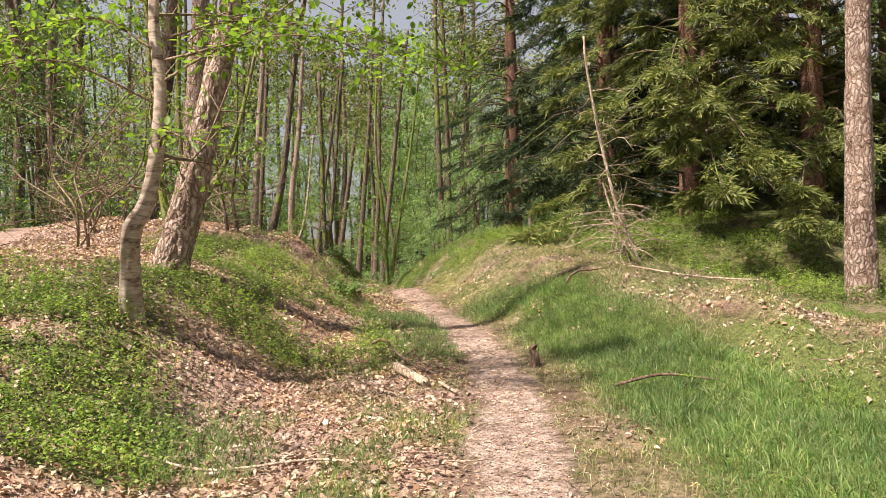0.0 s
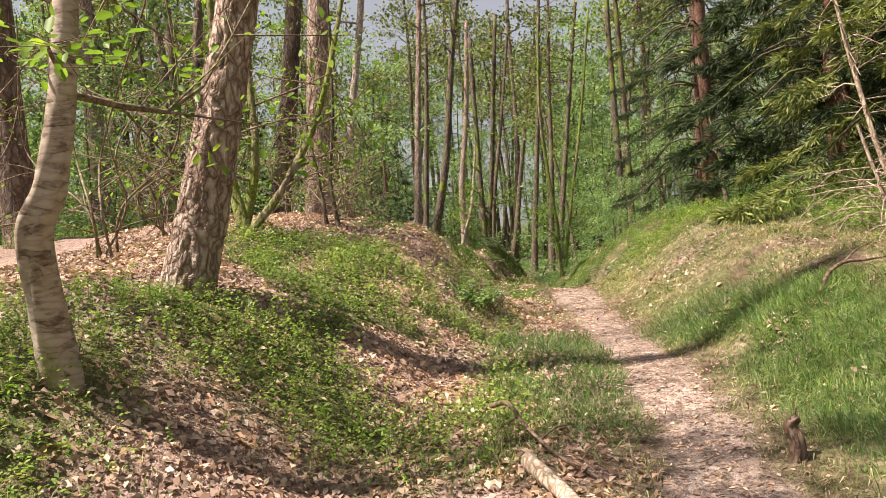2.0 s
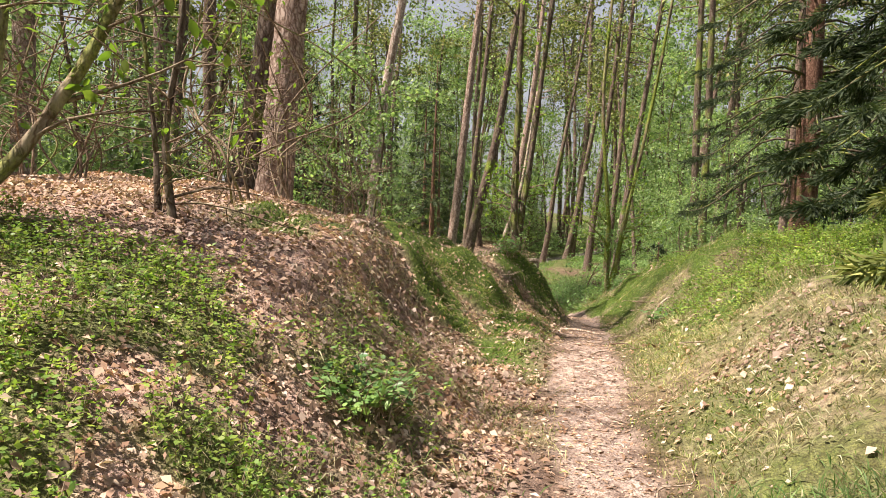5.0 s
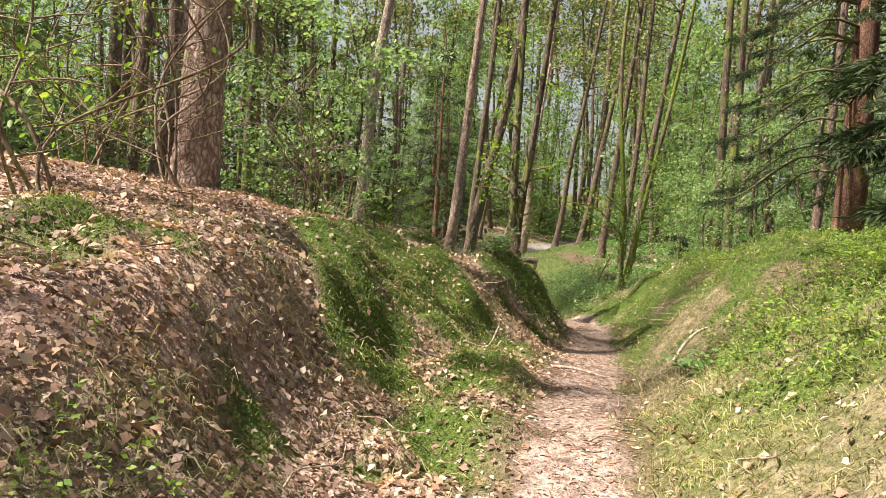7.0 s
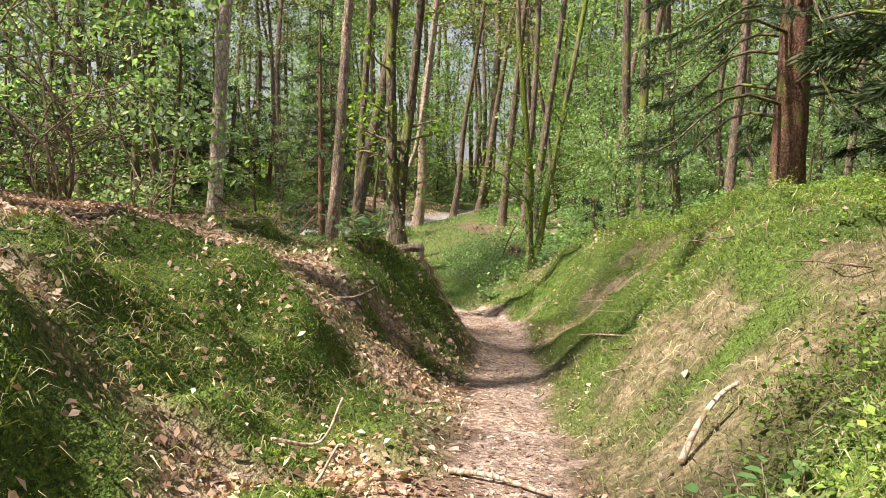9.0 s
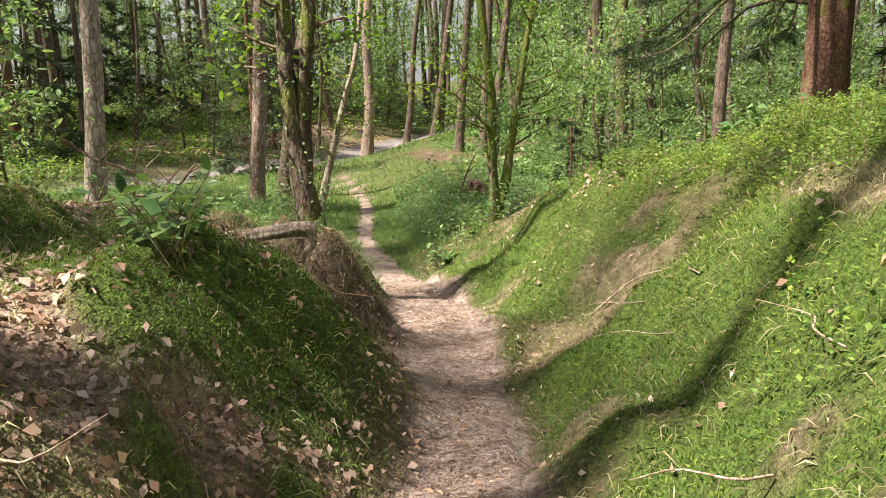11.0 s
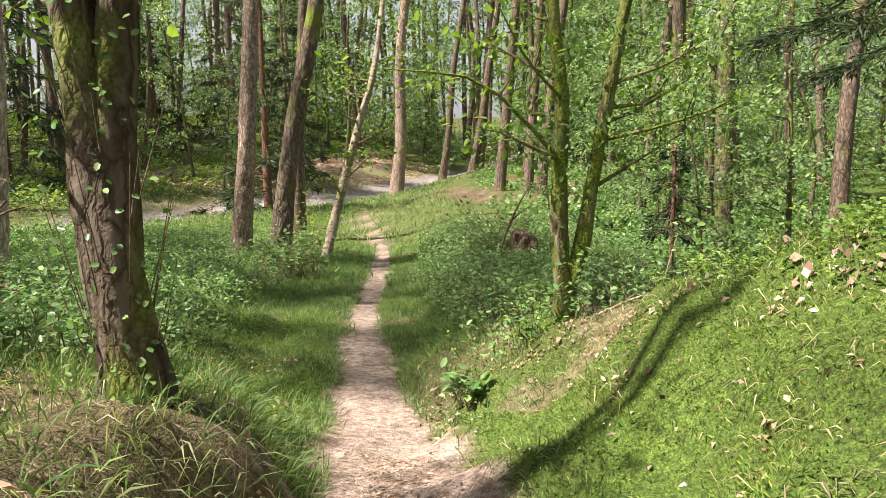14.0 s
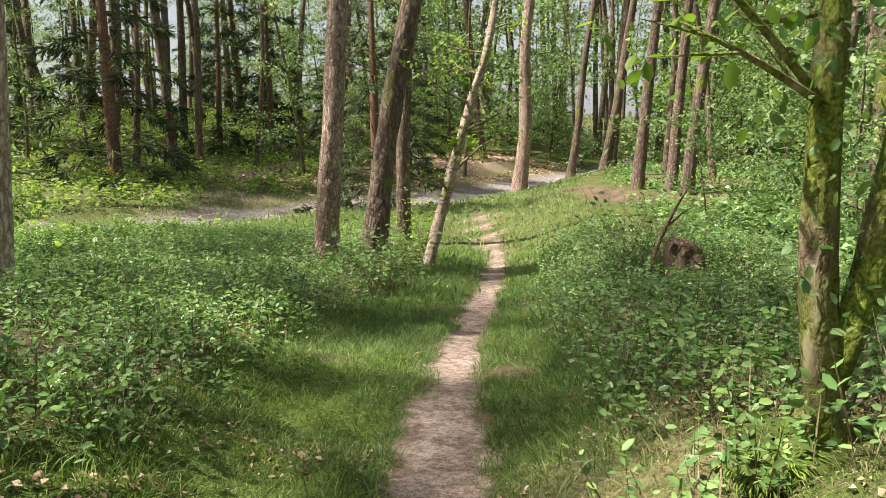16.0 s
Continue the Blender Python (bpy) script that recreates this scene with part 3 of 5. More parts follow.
# ---- trees ----
def branches(line, radii, count, lo, hi, length, rise, r, droop=0.0, sub=4):
    """Limbs off a stem with side twigs: returns the wood and the twig ends with their directions."""
    n = len(line)
    wood, ends, ways = [], [], []
    for k in range(count):
        f = lo + (hi - lo) * (k + r.random()) / count
        i = min(n - 2, int(f * (n - 1)))
        p = line[i]
        a = r.random() * 2 * np.pi
        L = length * (0.55 + 0.6 * r.random()) * (1.15 - 0.6 * (f - lo) / max(1e-6, hi - lo))
        d = np.array([math.cos(a), math.sin(a), rise * (0.5 + r.random())])
        q1 = p + d * L * 0.5 + r.normal(size=3) * 0.06 * L
        q2 = p + d * L + np.array([0, 0, -droop * L]) + r.normal(size=3) * 0.1 * L
        ln = curve_points([p, q1, q2], 6)
        rr = max(0.006, float(np.interp(i, np.arange(n), radii)) * 0.36)
        limb = [tube(ln, np.linspace(rr, 0.004, 6), 4)]
        for s in range(sub):
            g = 0.3 + 0.7 * (s + r.random()) / sub
            o = ln[min(5, int(g * 5))]
            w = unit(np.array([d[0], d[1], d[2] * 0.5]) + r.normal(size=3) * 0.7)
            ends.append(o + w * L * 0.38 * r.random()), ways.append(w)
            limb.append(many_tubes(o[None], (o + w * L * 0.4)[None], rr * 0.3 + 0.002, 0.0015, sides=3))
        ends.append(q2), ways.append(unit(d))
        wood.append(merge(*limb))
    return wood, np.array(ends).reshape(-1, 3), np.array(ways).reshape(-1, 3)


def foliage(ends, ways, per, spread, size, r, flat=0.5):
    """Leaves in loose, flattened sprays about the twig ends."""
    n = len(ends) * per
    c = np.repeat(ends, per, 0)
    off = r.normal(size=(n, 3)) * spread * np.array([1, 1, flat])
    d = unit(np.repeat(ways, per, 0) * 0.6 + r.normal(size=(n, 3)) * 0.7 + np.array([0, 0, -0.15]))
    N = unit(r.normal(size=(n, 3)) * 0.55 + np.array([0, 0, 1.0]))
    L = size * (0.6 + 0.8 * r.random(n))
    return (ovals(c + off, d, N, L, L * 0.3, 0.25) if size < 0.1 else kites(c + off, d, N, L, L * 0.3, 0.25))


def plant_tree(name, label, category, pts, r0, r1, mat, sides=12, rings=40, rough=0.12, plates=0.0, flare=0.35,
               crown=None, leaf_mat=None, group="", seed=1, extra=(), solo=True):
    """A tree with its foot at pts[0] (in the world): tapered stem, limbs, crown."""
    r = np.random.default_rng(seed)
    base = np.array(pts[0], float)
    top = thing(name, label, category, group, at=tuple(base))
    line = curve_points(np.array(pts, float) - base, rings)
    line = np.vstack([line[0] - np.array([0, 0, 0.25]), line])
    h = np.linspace(0, 1, rings + 1)
    run = np.concatenate([[0], np.cumsum(np.linalg.norm(np.diff(line, axis=0), axis=1))])
    rad = r0 + (r1 - r0) * h + r0 * flare * np.exp(-run / (r0 * 2.2))
    part("trunk", tube(line, rad, sides, rough, seed, plates), mat, top)
    if crown:
        wood, ends, ways = branches(line, rad, crown["count"], crown["lo"], crown["hi"], crown["length"], crown.get("rise", 0.35), r, crown.get("droop", 0.0), crown.get("sub", 4))
        if solo:
            for piece in wood:
                part("branch", piece, crown.get("wood", mat), top)
        else:
            tagged(part("branchwork", merge(*wood), crown.get("wood", mat), top), kind="stuff")
        if leaf_mat:
            part("crown", foliage(ends, ways, crown["per"], crown["spread"], crown["size"], r, crown.get("flat", 0.5)), leaf_mat, top)
    for nm, vf, mt in extra:
        tagged(part(nm, vf, mt, top), kind="stuff" if nm == "leafage" else "")
    return top


def spruce(at, height, r0, limb, first, seed, mat=None, tw=20, name="spruce", label="", group="spruces", gap=0.33, droop=0.35, blades=6, bl=0.16):
    """A spruce: straight stem, whorls of drooping limbs hung with needled twigs."""
    r = np.random.default_rng(seed)
    top = thing(name, label or "tall spruce with drooping olive-green needled branches", "tree", group, at=tuple(at))
    line = np.stack([np.zeros(30), np.zeros(30), np.linspace(-0.3, height, 30)], 1)
    part("trunk", tube(line, np.linspace(r0 * 1.1, 0.02, 30), 12, 0.08, seed), SPRUCE_BARK, top)
    wood, P, D = [], [], []
    z = first
    while z < height * 0.97:
        for k in range(5):
            a = r.random() * 2 * np.pi
            L = limb * (1 - 0.9 * z / height) * (0.7 + 0.5 * r.random())
            o = np.array([math.cos(a), math.sin(a), 0.0])
            zz = z + r.normal() * 0.12
            ln = curve_points([np.array([0, 0, zz]), o * L * 0.4 + np.array([0, 0, zz + 0.05 * L]), o * L * 0.8 + np.array([0, 0, zz - droop * L * 0.6]), o * L + np.array([0, 0, zz - droop * L * 0.75])], 9)
            wood.append(tube(ln, np.linspace(max(0.01, r0 * 0.12), 0.004, 9), 4))
            side = np.array([-o[1], o[0], 0.0])
            m = max(6, int(tw * L / limb * (1.0 if z < 7 else 0.45)))
            f = 0.2 + 0.8 * np.sqrt(r.random(m))
            q = np.stack([np.interp(f * 8, np.arange(9), ln[:, c]) for c in range(3)], 1)
            sg = np.where(r.random(m) < 0.5, -1.0, 1.0)[:, None]
            w = unit(o * (0.6 + 0.4 * r.random((m, 1))) + side * sg * (0.3 + 0.8 * r.random((m, 1))) + np.array([0, 0, -1.0]) * (0.25 + 0.6 * r.random((m, 1))))
            tl = (0.25 + 0.35 * r.random((m, 1))) * (1.15 - 0.5 * f[:, None]) * min(1.0, limb / 2.5)
            for b in range(blades):
                P.append(q + w * tl * (b / blades)), D.append(unit(w + r.normal(size=(m, 3)) * 0.42))
        z += gap * (0.8 + 0.4 * r.random()) * (1.0 + z / height)
    P, D = np.concatenate(P), np.concatenate(D)
    L = bl * (0.7 + 0.6 * r.random(len(P)))
    tagged(part("branchwork", merge(*wood), OAK, top), kind="stuff")
    part("needles", kites(P, D, scatter_dirs(len(P), 0.4, r), L, L * 0.07, 0.2), mat or NEEDLE_LIT, top)
    return top


def bough(pts, n, size, r):
    """A leafy side branch: its wood and its leaves."""
    ln = curve_points(pts, 14)
    o = ln[r.integers(3, 14, n)]
    w = unit(r.normal(size=(n, 3)) * np.array([1, 1, 0.4]))
    e = o + w * 0.32 * r.random((n, 1))
    wood = merge(tube(ln, np.linspace(0.012, 0.003, 14), 5), many_tubes(o[::4], e[::4], 0.003, 0.0012, sides=3))
    L = size * (0.6 + 0.8 * r.random(n))
    return wood, ovals(e, unit(w + r.normal(size=(n, 3)) * 0.5), r.normal(size=(n, 3)) * 0.5 + np.array([0, 0, 1.0]), L, L * 0.3, 0.25)


rb = np.random.default_rng(8)
BOUGHS = []
for pts in ([(0.33, -0.2, 1.75), (0.9, -0.3, 2.0), (1.6, -0.5, 2.0), (2.3, -0.6, 1.7)], [(0.33, -0.15, 2.1), (0.9, 0.1, 2.3), (1.8, 0.2, 2.2), (2.7, 0.3, 1.9)], [(0.3, -0.1, 2.4), (1.0, -0.2, 2.6), (1.9, -0.1, 2.6), (2.5, 0.0, 2.4)],
            [(0.33, -0.2, 1.6), (-0.3, -0.4, 1.9), (-0.9, -0.5, 1.8), (-1.4, -0.6, 1.5)], [(0.33, -0.2, 2.0), (-0.2, -0.1, 2.3), (-1.0, 0.1, 2.2), (-1.7, 0.2, 1.9)], [(0.33, -0.2, 1.25), (0.5, -0.5, 1.35), (0.75, -0.7, 1.25)]):
    wd, lv = bough(pts, 430 if len(pts) > 3 else 60, 0.062, rb)
    BOUGHS += [("branch", wd, TWIG), ("leafage", lv, LEAF_FRESH)]

# birch with a kinked stem and the leaning pine on the first mound
plant_tree("birch", "slender birch with a kinked, peeling pale stem and fresh leaves", "tree",
           [(-2.38, 6.23, float(land(-2.38, 6.23))), (-2.33, 6.12, 1.15), (-2.25, 6.0, 1.45), (-2.13, 5.98, 1.66), (-2.05, 6.0, 2.05), (-2.03, 6.03, 2.5), (-2.09, 6.1, 3.2), (-2.0, 6.2, 4.4), (-1.7, 6.4, 6.4)],
           0.084, 0.025, BIRCH, 20, 80, 0.18, 0.003, 0.5, dict(count=7, lo=0.5, hi=0.98, length=1.5, rise=0.3, per=12, spread=0.17, size=0.058, wood=TWIG, droop=0.15, sub=5), LEAF_FRESH, "near trees", 3, BOUGHS)
plant_tree("leaning_pine", "leaning pine with thick cracked reddish-grey bark plates", "tree",
           [(-2.6, 7.6, float(land(-2.6, 7.6)) - 0.02), (-2.33, 7.62, 2.0), (-2.1, 7.68, 3.0), (-1.7, 7.8, 5.0), (-1.2, 8.0, 8.5), (-1.0, 8.2, 13.0)],
           0.165, 0.07, PINE, 72, 260, 0.05, 0.016, 0.3, dict(count=9, lo=0.66, hi=1.0, length=2.0, rise=0.3, per=10, spread=0.3, size=0.14, wood=PINE), NEEDLE_LIT, "pines", 4)


def stems(name, label, at, tops, r0, mat, seed, crown=None, leaf_mat=None, group="", extra=()):
    """Several stems from one stool."""
    r = np.random.default_rng(seed)
    base = place(*at)
    top = thing(name, label, "tree", group, at=tuple(base))
    for k, bends in enumerate(tops):
        pts = [np.array([0.09 * math.cos(k * 2.4), 0.09 * math.sin(k * 2.4), -0.1])] + [np.array(b, float) for b in bends]
        ln = curve_points(pts, 34)
        rad = np.linspace(r0, r0 * 0.45, 34) * (1 - 0.12 * (k % 3))
        part("stem", tube(ln, rad, 12, 0.22, seed + k, 0.004), mat, top)
        if crown:
            wood, ends, ways = branches(ln, rad, crown["count"], crown["lo"], crown["hi"], crown["length"], crown.get("rise", 0.4), r, crown.get("droop", 0), crown.get("sub", 3))
            for piece in wood:
                part("branch", piece, crown.get("wood", mat), top)
            if leaf_mat:
                tagged(part("leafage", foliage(ends, ways, crown["per"], crown["spread"], crown["size"], r), leaf_mat, top), kind="stuff")
    for nm, vf, mt in extra:
        tagged(part(nm, vf, mt, top), kind="stuff")
    return top


stems("mossy_coppice", "many-stemmed coppice tree with mossy feet on the leafy mound", (-3.45, 9.85),
      [[(-0.12, 0.1, 0.6), (-0.25, 0.2, 1.5), (-0.35, 0.3, 4.0)], [(0.12, 0.15, 0.7), (0.05, 0.3, 1.8), (0.1, 0.5, 4.5)], [(0.4, 0.2, 0.5), (0.75, 0.4, 1.3), (1.1, 0.7, 3.0)]],
      0.06, MOSSY, 21, dict(count=7, lo=0.25, hi=1.0, length=0.95, per=7, spread=0.16, size=0.07, wood=TWIG), LEAF_FRESH, "near trees")
stems("bare_sapling", "thin bare sapling with level twigs on the leafy mound", (-2.95, 10.85),
      [[(0.02, 0, 0.5), (0.08, 0.05, 1.2), (0.1, 0.1, 2.6)], [(-0.15, 0.1, 0.5), (-0.3, 0.1, 1.4)]],
      0.028, OAK, 22, dict(count=11, lo=0.1, hi=1.0, length=0.9, rise=0.12, wood=TWIG), None, "near trees")
stems("forked_tree", "forked tree with two mossy green stems and tufts of leaves", (-2.33, 26.05),
      [[(0.02, 0.0, 0.5), (0.0, 0.0, 1.1), (0.02, 0.0, 1.75), (-0.05, 0.0, 2.4), (-0.3, 0.2, 5.0), (-0.2, 0.5, 8.0)], [(0.15, 0.04, 0.5), (0.25, 0.08, 1.1), (0.36, 0.12, 1.8), (0.46, 0.16, 2.4), (0.9, 0.3, 5.0), (1.3, 0.3, 8.0)]],
      0.08, MOSSY, 23, dict(count=13, lo=0.36, hi=1.0, length=1.2, per=15, spread=0.17, size=0.06, wood=MOSSY), LEAF_FRESH, "near trees",
      (("leafage", merge(*[foliage(np.array([c]), np.array([[0, 0, 1.0]]), n, 0.11, 0.055, np.random.default_rng(n), 1.0) for c, n in (((0.02, -0.08, 1.5), 70), ((0.0, -0.06, 1.15), 60), ((0.3, 0.0, 1.55), 60), ((0.05, -0.1, 0.75), 35), ((0.02, -0.05, 2.1), 50), ((0.4, 0.05, 2.2), 50))]), SHRUB_LEAF),))
r_ivy = np.random.default_rng(31)
ivy_n = 420
ivy_z = r_ivy.random(ivy_n) ** 1.3 * 2.4
ivy_a = r_ivy.random(ivy_n) * 2 * np.pi
ivy_p = np.stack([np.cos(ivy_a) * (0.13 + 0.1 * r_ivy.random(ivy_n)) - 0.04 * ivy_z, np.sin(ivy_a) * (0.13 + 0.1 * r_ivy.random(ivy_n)), ivy_z], 1)
ivy_out = np.stack([np.cos(ivy_a), np.sin(ivy_a), 0 * ivy_a], 1)
tw_n = 26
tw_a, tw_z = r_ivy.random(tw_n) * 2 * np.pi, r_ivy.random(tw_n) * 1.3
tw_s = np.stack([np.cos(tw_a) * 0.12, np.sin(tw_a) * 0.12, tw_z], 1)
tw_e = tw_s + np.stack([np.cos(tw_a) * 0.12, np.sin(tw_a) * 0.12, 0.25 + 0.35 * r_ivy.random(tw_n)], 1)
stems("ivy_tree", "dark mossy tree clad in twigs and ivy beside the bank", (-3.62, 22.3),
      [[(-0.02, 0, 0.6), (-0.09, 0, 1.3), (-0.12, 0.05, 2.2), (-0.2, 0.3, 6.0)], [(0.0, 0.03, 0.8), (0.05, 0.06, 1.5), (0.16, 0.1, 2.4), (0.5, 0.3, 6.5)]],
      0.115, OAK, 24, dict(count=6, lo=0.5, hi=1.0, length=0.8, per=12, spread=0.18, size=0.075, wood=TWIG), LEAF_FRESH, "near trees",
      (("ivy", ovals(ivy_p, unit(ivy_out + r_ivy.normal(size=(ivy_n, 3)) * 0.6), unit(ivy_out + np.array([0, 0, 0.6])), 0.036, 0.012, 0.25), SHRUB_LEAF), ("twig", many_tubes(tw_s, tw_e, 0.0035, 0.0015), TWIG)))
stems("dead_leaning_tree", "dead leaning sapling with pale bare twigs against the spruces", (2.81, 11.84),
      [[(-0.12, 0, 0.4), (-0.3, 0, 0.95), (-0.5, 0, 1.85), (-0.68, 0, 2.9), (-0.7, 0.1, 3.4)], [(-0.25, 0.1, 0.5), (-0.45, 0.1, 1.2)]],
      0.034, DEADWOOD, 25, dict(count=26, lo=0.15, hi=0.75, length=0.95, rise=0.05, droop=0.25, sub=5, wood=DEADWOOD), None, "near trees")

for k, (x, y, n) in enumerate([(-3.9, 8.5, 5), (-4.6, 10.4, 6), (-5.2, 12.4, 5), (-3.3, 12.2, 4), (-4.4, 7.2, 5), (-5.6, 8.6, 6), (-6.5, 13.0, 5), (-5.0, 14.2, 6), (-7.6, 15.0, 6), (-6.0, 18.8, 6), (-4.9, 17.4, 5), (-7.4, 11.4, 6), (-6.4, 21.0, 6), (-8.4, 18.4, 6), (-3.9, 13.9, 5)]):
    rs = np.random.default_rng(500 + k)
    stems("bare_bush", "thin bare brushwood bush on the leafy mound", (x, y),
          [[(rs.normal() * 0.15, rs.normal() * 0.15, 0.4), (rs.normal() * 0.4, rs.normal() * 0.4, 1.0), (rs.normal() * 0.7, rs.normal() * 0.7, 1.6 + rs.random())] for _ in range(n)],
          0.014, TWIG, 510 + k, dict(count=6, lo=0.2, hi=1.0, length=0.6, rise=0.35, sub=4, per=2, spread=0.1, size=0.045, wood=TWIG), LEAF_FRESH if k % 2 else None, "brushwood")

HIGH_PINE = dict(count=10, lo=0.7, hi=1.0, length=2.2, rise=0.3, per=6, spread=0.34, size=0.17)
STUBS = dict(count=9, lo=0.1, hi=0.6, length=0.8, rise=0.1, sub=2)
PINES = [  # x, y, lean x and y per metre, radius, bark, label
    (-5.35, 15.9, 0.06, 0.03, 0.235, PINE, "stout red-barked pine standing on the mound"),
    (-6.75, 17.1, 0.13, 0.05, 0.21, PINE_GREY, "leaning dark grey pine beside a stouter one"),
    (-9.96, 28.3, 0.10, 0.03, 0.20, PINE_PALE, "pine with pale pinkish bark lit by the sun"),
    (-9.15, 33.6, 0.08, 0.03, 0.20, PINE, "straight pine with red-brown bark among shrubs"),
    (-8.85, 34.7, 0.16, 0.05, 0.22, PINE_GREY, "leaning dark pine close behind another"),
    (-9.94, 38.3, 0.05, 0.02, 0.17, PINE_GREY, "slimmer grey pine near the track"),
    (-11.6, 52.5, 0.07, 0.03, 0.30, PINE, "stout pine at the edge of the track"),
    (5.45, 10.5, 0.0, 0.0, 0.195, PINE, "straight pine on the open slope beside the spruces"),
    (-6.9, 10.9, 0.02, 0.0, 0.20, PINE_GREY, "dark pine behind the first mound"),
    (-9.9, 16.1, 0.0, 0.0, 0.20, PINE, "red-barked pine deeper in the wood"),
    (-4.6, 46.2, 0.12, 0.0, 0.2, PINE_GREY, "leaning pine in a close pair"),
    (-5.1, 46.8, 0.05, 0.0, 0.18, PINE_FAR, "pale thin pine in a close pair"),
    (-6.2, 47.5, 0.08, 0.0, 0.2, PINE_GREY, "tall grey pine where the track bends"),
    (-9.6, 60.0, 0.15, 0.0, 0.25, PINE_GREY, "leaning pine far along the track"),
    (-11.5, 61.0, 0.14, 0.0, 0.22, PINE_GREY, "leaning pine far along the track"),
    (-14.8, 30.4, 0.0, 0.0, 0.2, PINE_GREY, "dark pine by the track"),
    (-0.2, 33.0, -0.03, 0.0, 0.16, OAK, "dark stem in the undergrowth"),
    (-0.77, 37.9, 0.0, 0.0, 0.2, OAK, "dark pine beyond the spruces"),
    (-14.65, 30.2, 0.0, 0.0, 0.24, OAK, "dark straight pine among leafy saplings"),
    (-8.05, 23.4, 0.01, 0.0, 0.075, OAK, "thin dark straight stem with bare twigs"),
    (2.2, 36.0, 0.02, 0.0, 0.18, PINE_FAR, "brown pine beyond the spruces"),
]
for k, (x, y, lx, ly, r0, mt, lab) in enumerate(PINES):
    b = place(x, y, -0.03)
    H = 15 + (k * 37 % 5)
    near = k in (0, 1, 3, 4, 7)
    wob = np.random.default_rng(k).normal(size=(4, 2)) * 0.06
    plant_tree("pine", lab, "tree", [b] + [b + np.array([lx * h + w[0] * (h > 0.5), ly * h + w[1] * (h > 0.5), h]) for h, w in zip((2.5, 6, 11, H), wob)], r0, r0 * 0.4, mt,
               36 if near else 14, 200 if near else 50, 0.07, 0.012 if near else 0.006, 0.3, HIGH_PINE, NEEDLE_LIT, "pines", 100 + k)

b = place(-8.15, 35.5, -0.02)
plant_tree("leaning_birch", "leaning mossy birch at the end of the grassy path", "tree", [b, b + np.array([0.38, 0.16, 1.5]), b + np.array([0.75, 0.32, 2.9]), b + np.array([1.15, 0.45, 4.4]), b + np.array([1.5, 0.9, 8.0])],
           0.115, 0.04, BIRCH, 16, 60, 0.2, 0.003, 0.4, dict(count=14, lo=0.2, hi=1.0, length=1.4, per=14, spread=0.2, size=0.08, wood=TWIG), LEAF_FRESH, "near trees", 41)

# the wall of spruces along the right-hand ridge
SPRUCES = [(4.5, 14.8, 13, 0.2, 3.6, 0.7), (6.5, 14.2, 12, 0.2, 3.3, 0.8), (3.6, 18.2, 15, 0.22, 3.2, 0.9), (5.9, 18.0, 15, 0.22, 3.0, 1.0), (8.6, 15.5, 14, 0.22, 2.8, 1.2), (2.0, 26.6, 17, 0.3, 3.5, 2.9), (4.6, 22.5, 15, 0.24, 3.1, 2.0), (5.8, 27.5, 15, 0.24, 3.0, 2.2), (8.6, 21.0, 15, 0.24, 3.0, 1.2), (9.5, 26.0, 15, 0.24, 3.0, 1.6)]
for k, (x, y, h, r0, limb, first) in enumerate(SPRUCES):
    # light painted by material: the first two spruces sunlit, those behind shaded
    spruce(place(x, y), h, r0, limb, first, 60 + k, tw=(100 if k < 2 else 80 if k in (2, 3) else 60 if k == 5 else 34), blades=24 if k == 5 else 14, bl=0.085 if k == 5 else 0.14, gap=0.3, mat=NEEDLE_LIT if k < 2 else NEEDLE_SHADED,
           label="spruce with drooping branches down to the ground, sunlight coloured into its olive needles" if k < 2 else "tall spruce with drooping branches, shade coloured into its needles")

spruce(place(-1.3, 28.6), 1.7, 0.02, 0.6, 0.15, 71, NEEDLE_SHADED, 9, "small_spruce", "small dark young spruce beside the forked tree", "young spruces", 0.12, 0.2, 6, 0.1)

# ---- the wood all round: a few kinds, planted many times ----
def far_pine(seed, H, mt):
    w = np.random.default_rng(seed).normal(size=(3, 2)) * 0.15
    return plant_tree("pine", "tall pine with a long bare stem in the wood", "tree", [(0, 0, 0), (w[0][0], w[0][1], H * 0.35), (w[1][0], w[1][1], H * 0.7), (w[2][0], w[2][1], H)], 0.16, 0.06, mt, 9, 24, 0.08, 0.0, 0.3,
                      dict(count=14, lo=0.6, hi=1.0, length=2.4, rise=0.3, per=20, spread=0.4, size=0.2), NEEDLE_LIT, "pines of the wood", seed, solo=False)


def far_leafy(seed, H, r0, low, mt, per=22, length=1.9, count=17, size=0.098, sub=5, spread=0.28):
    w = np.random.default_rng(seed).normal(size=(3, 2)) * 0.3
    return plant_tree("broadleaf_tree", "slender broadleaf tree with airy fresh green leaves", "tree", [(0, 0, 0), (w[0][0] * 0.3, w[0][1] * 0.3, H * 0.3), (w[1][0], w[1][1], H * 0.65), (w[2][0], w[2][1], H)], r0, 0.015, mt, 7, 22, 0.15, 0.0, 0.4,
                      dict(count=count, lo=low, hi=1.0, length=length, rise=0.3, per=per, spread=spread, size=size, sub=sub, flat=0.3), LEAF_WOOD, "broadleaf trees of the wood", seed, solo=False)


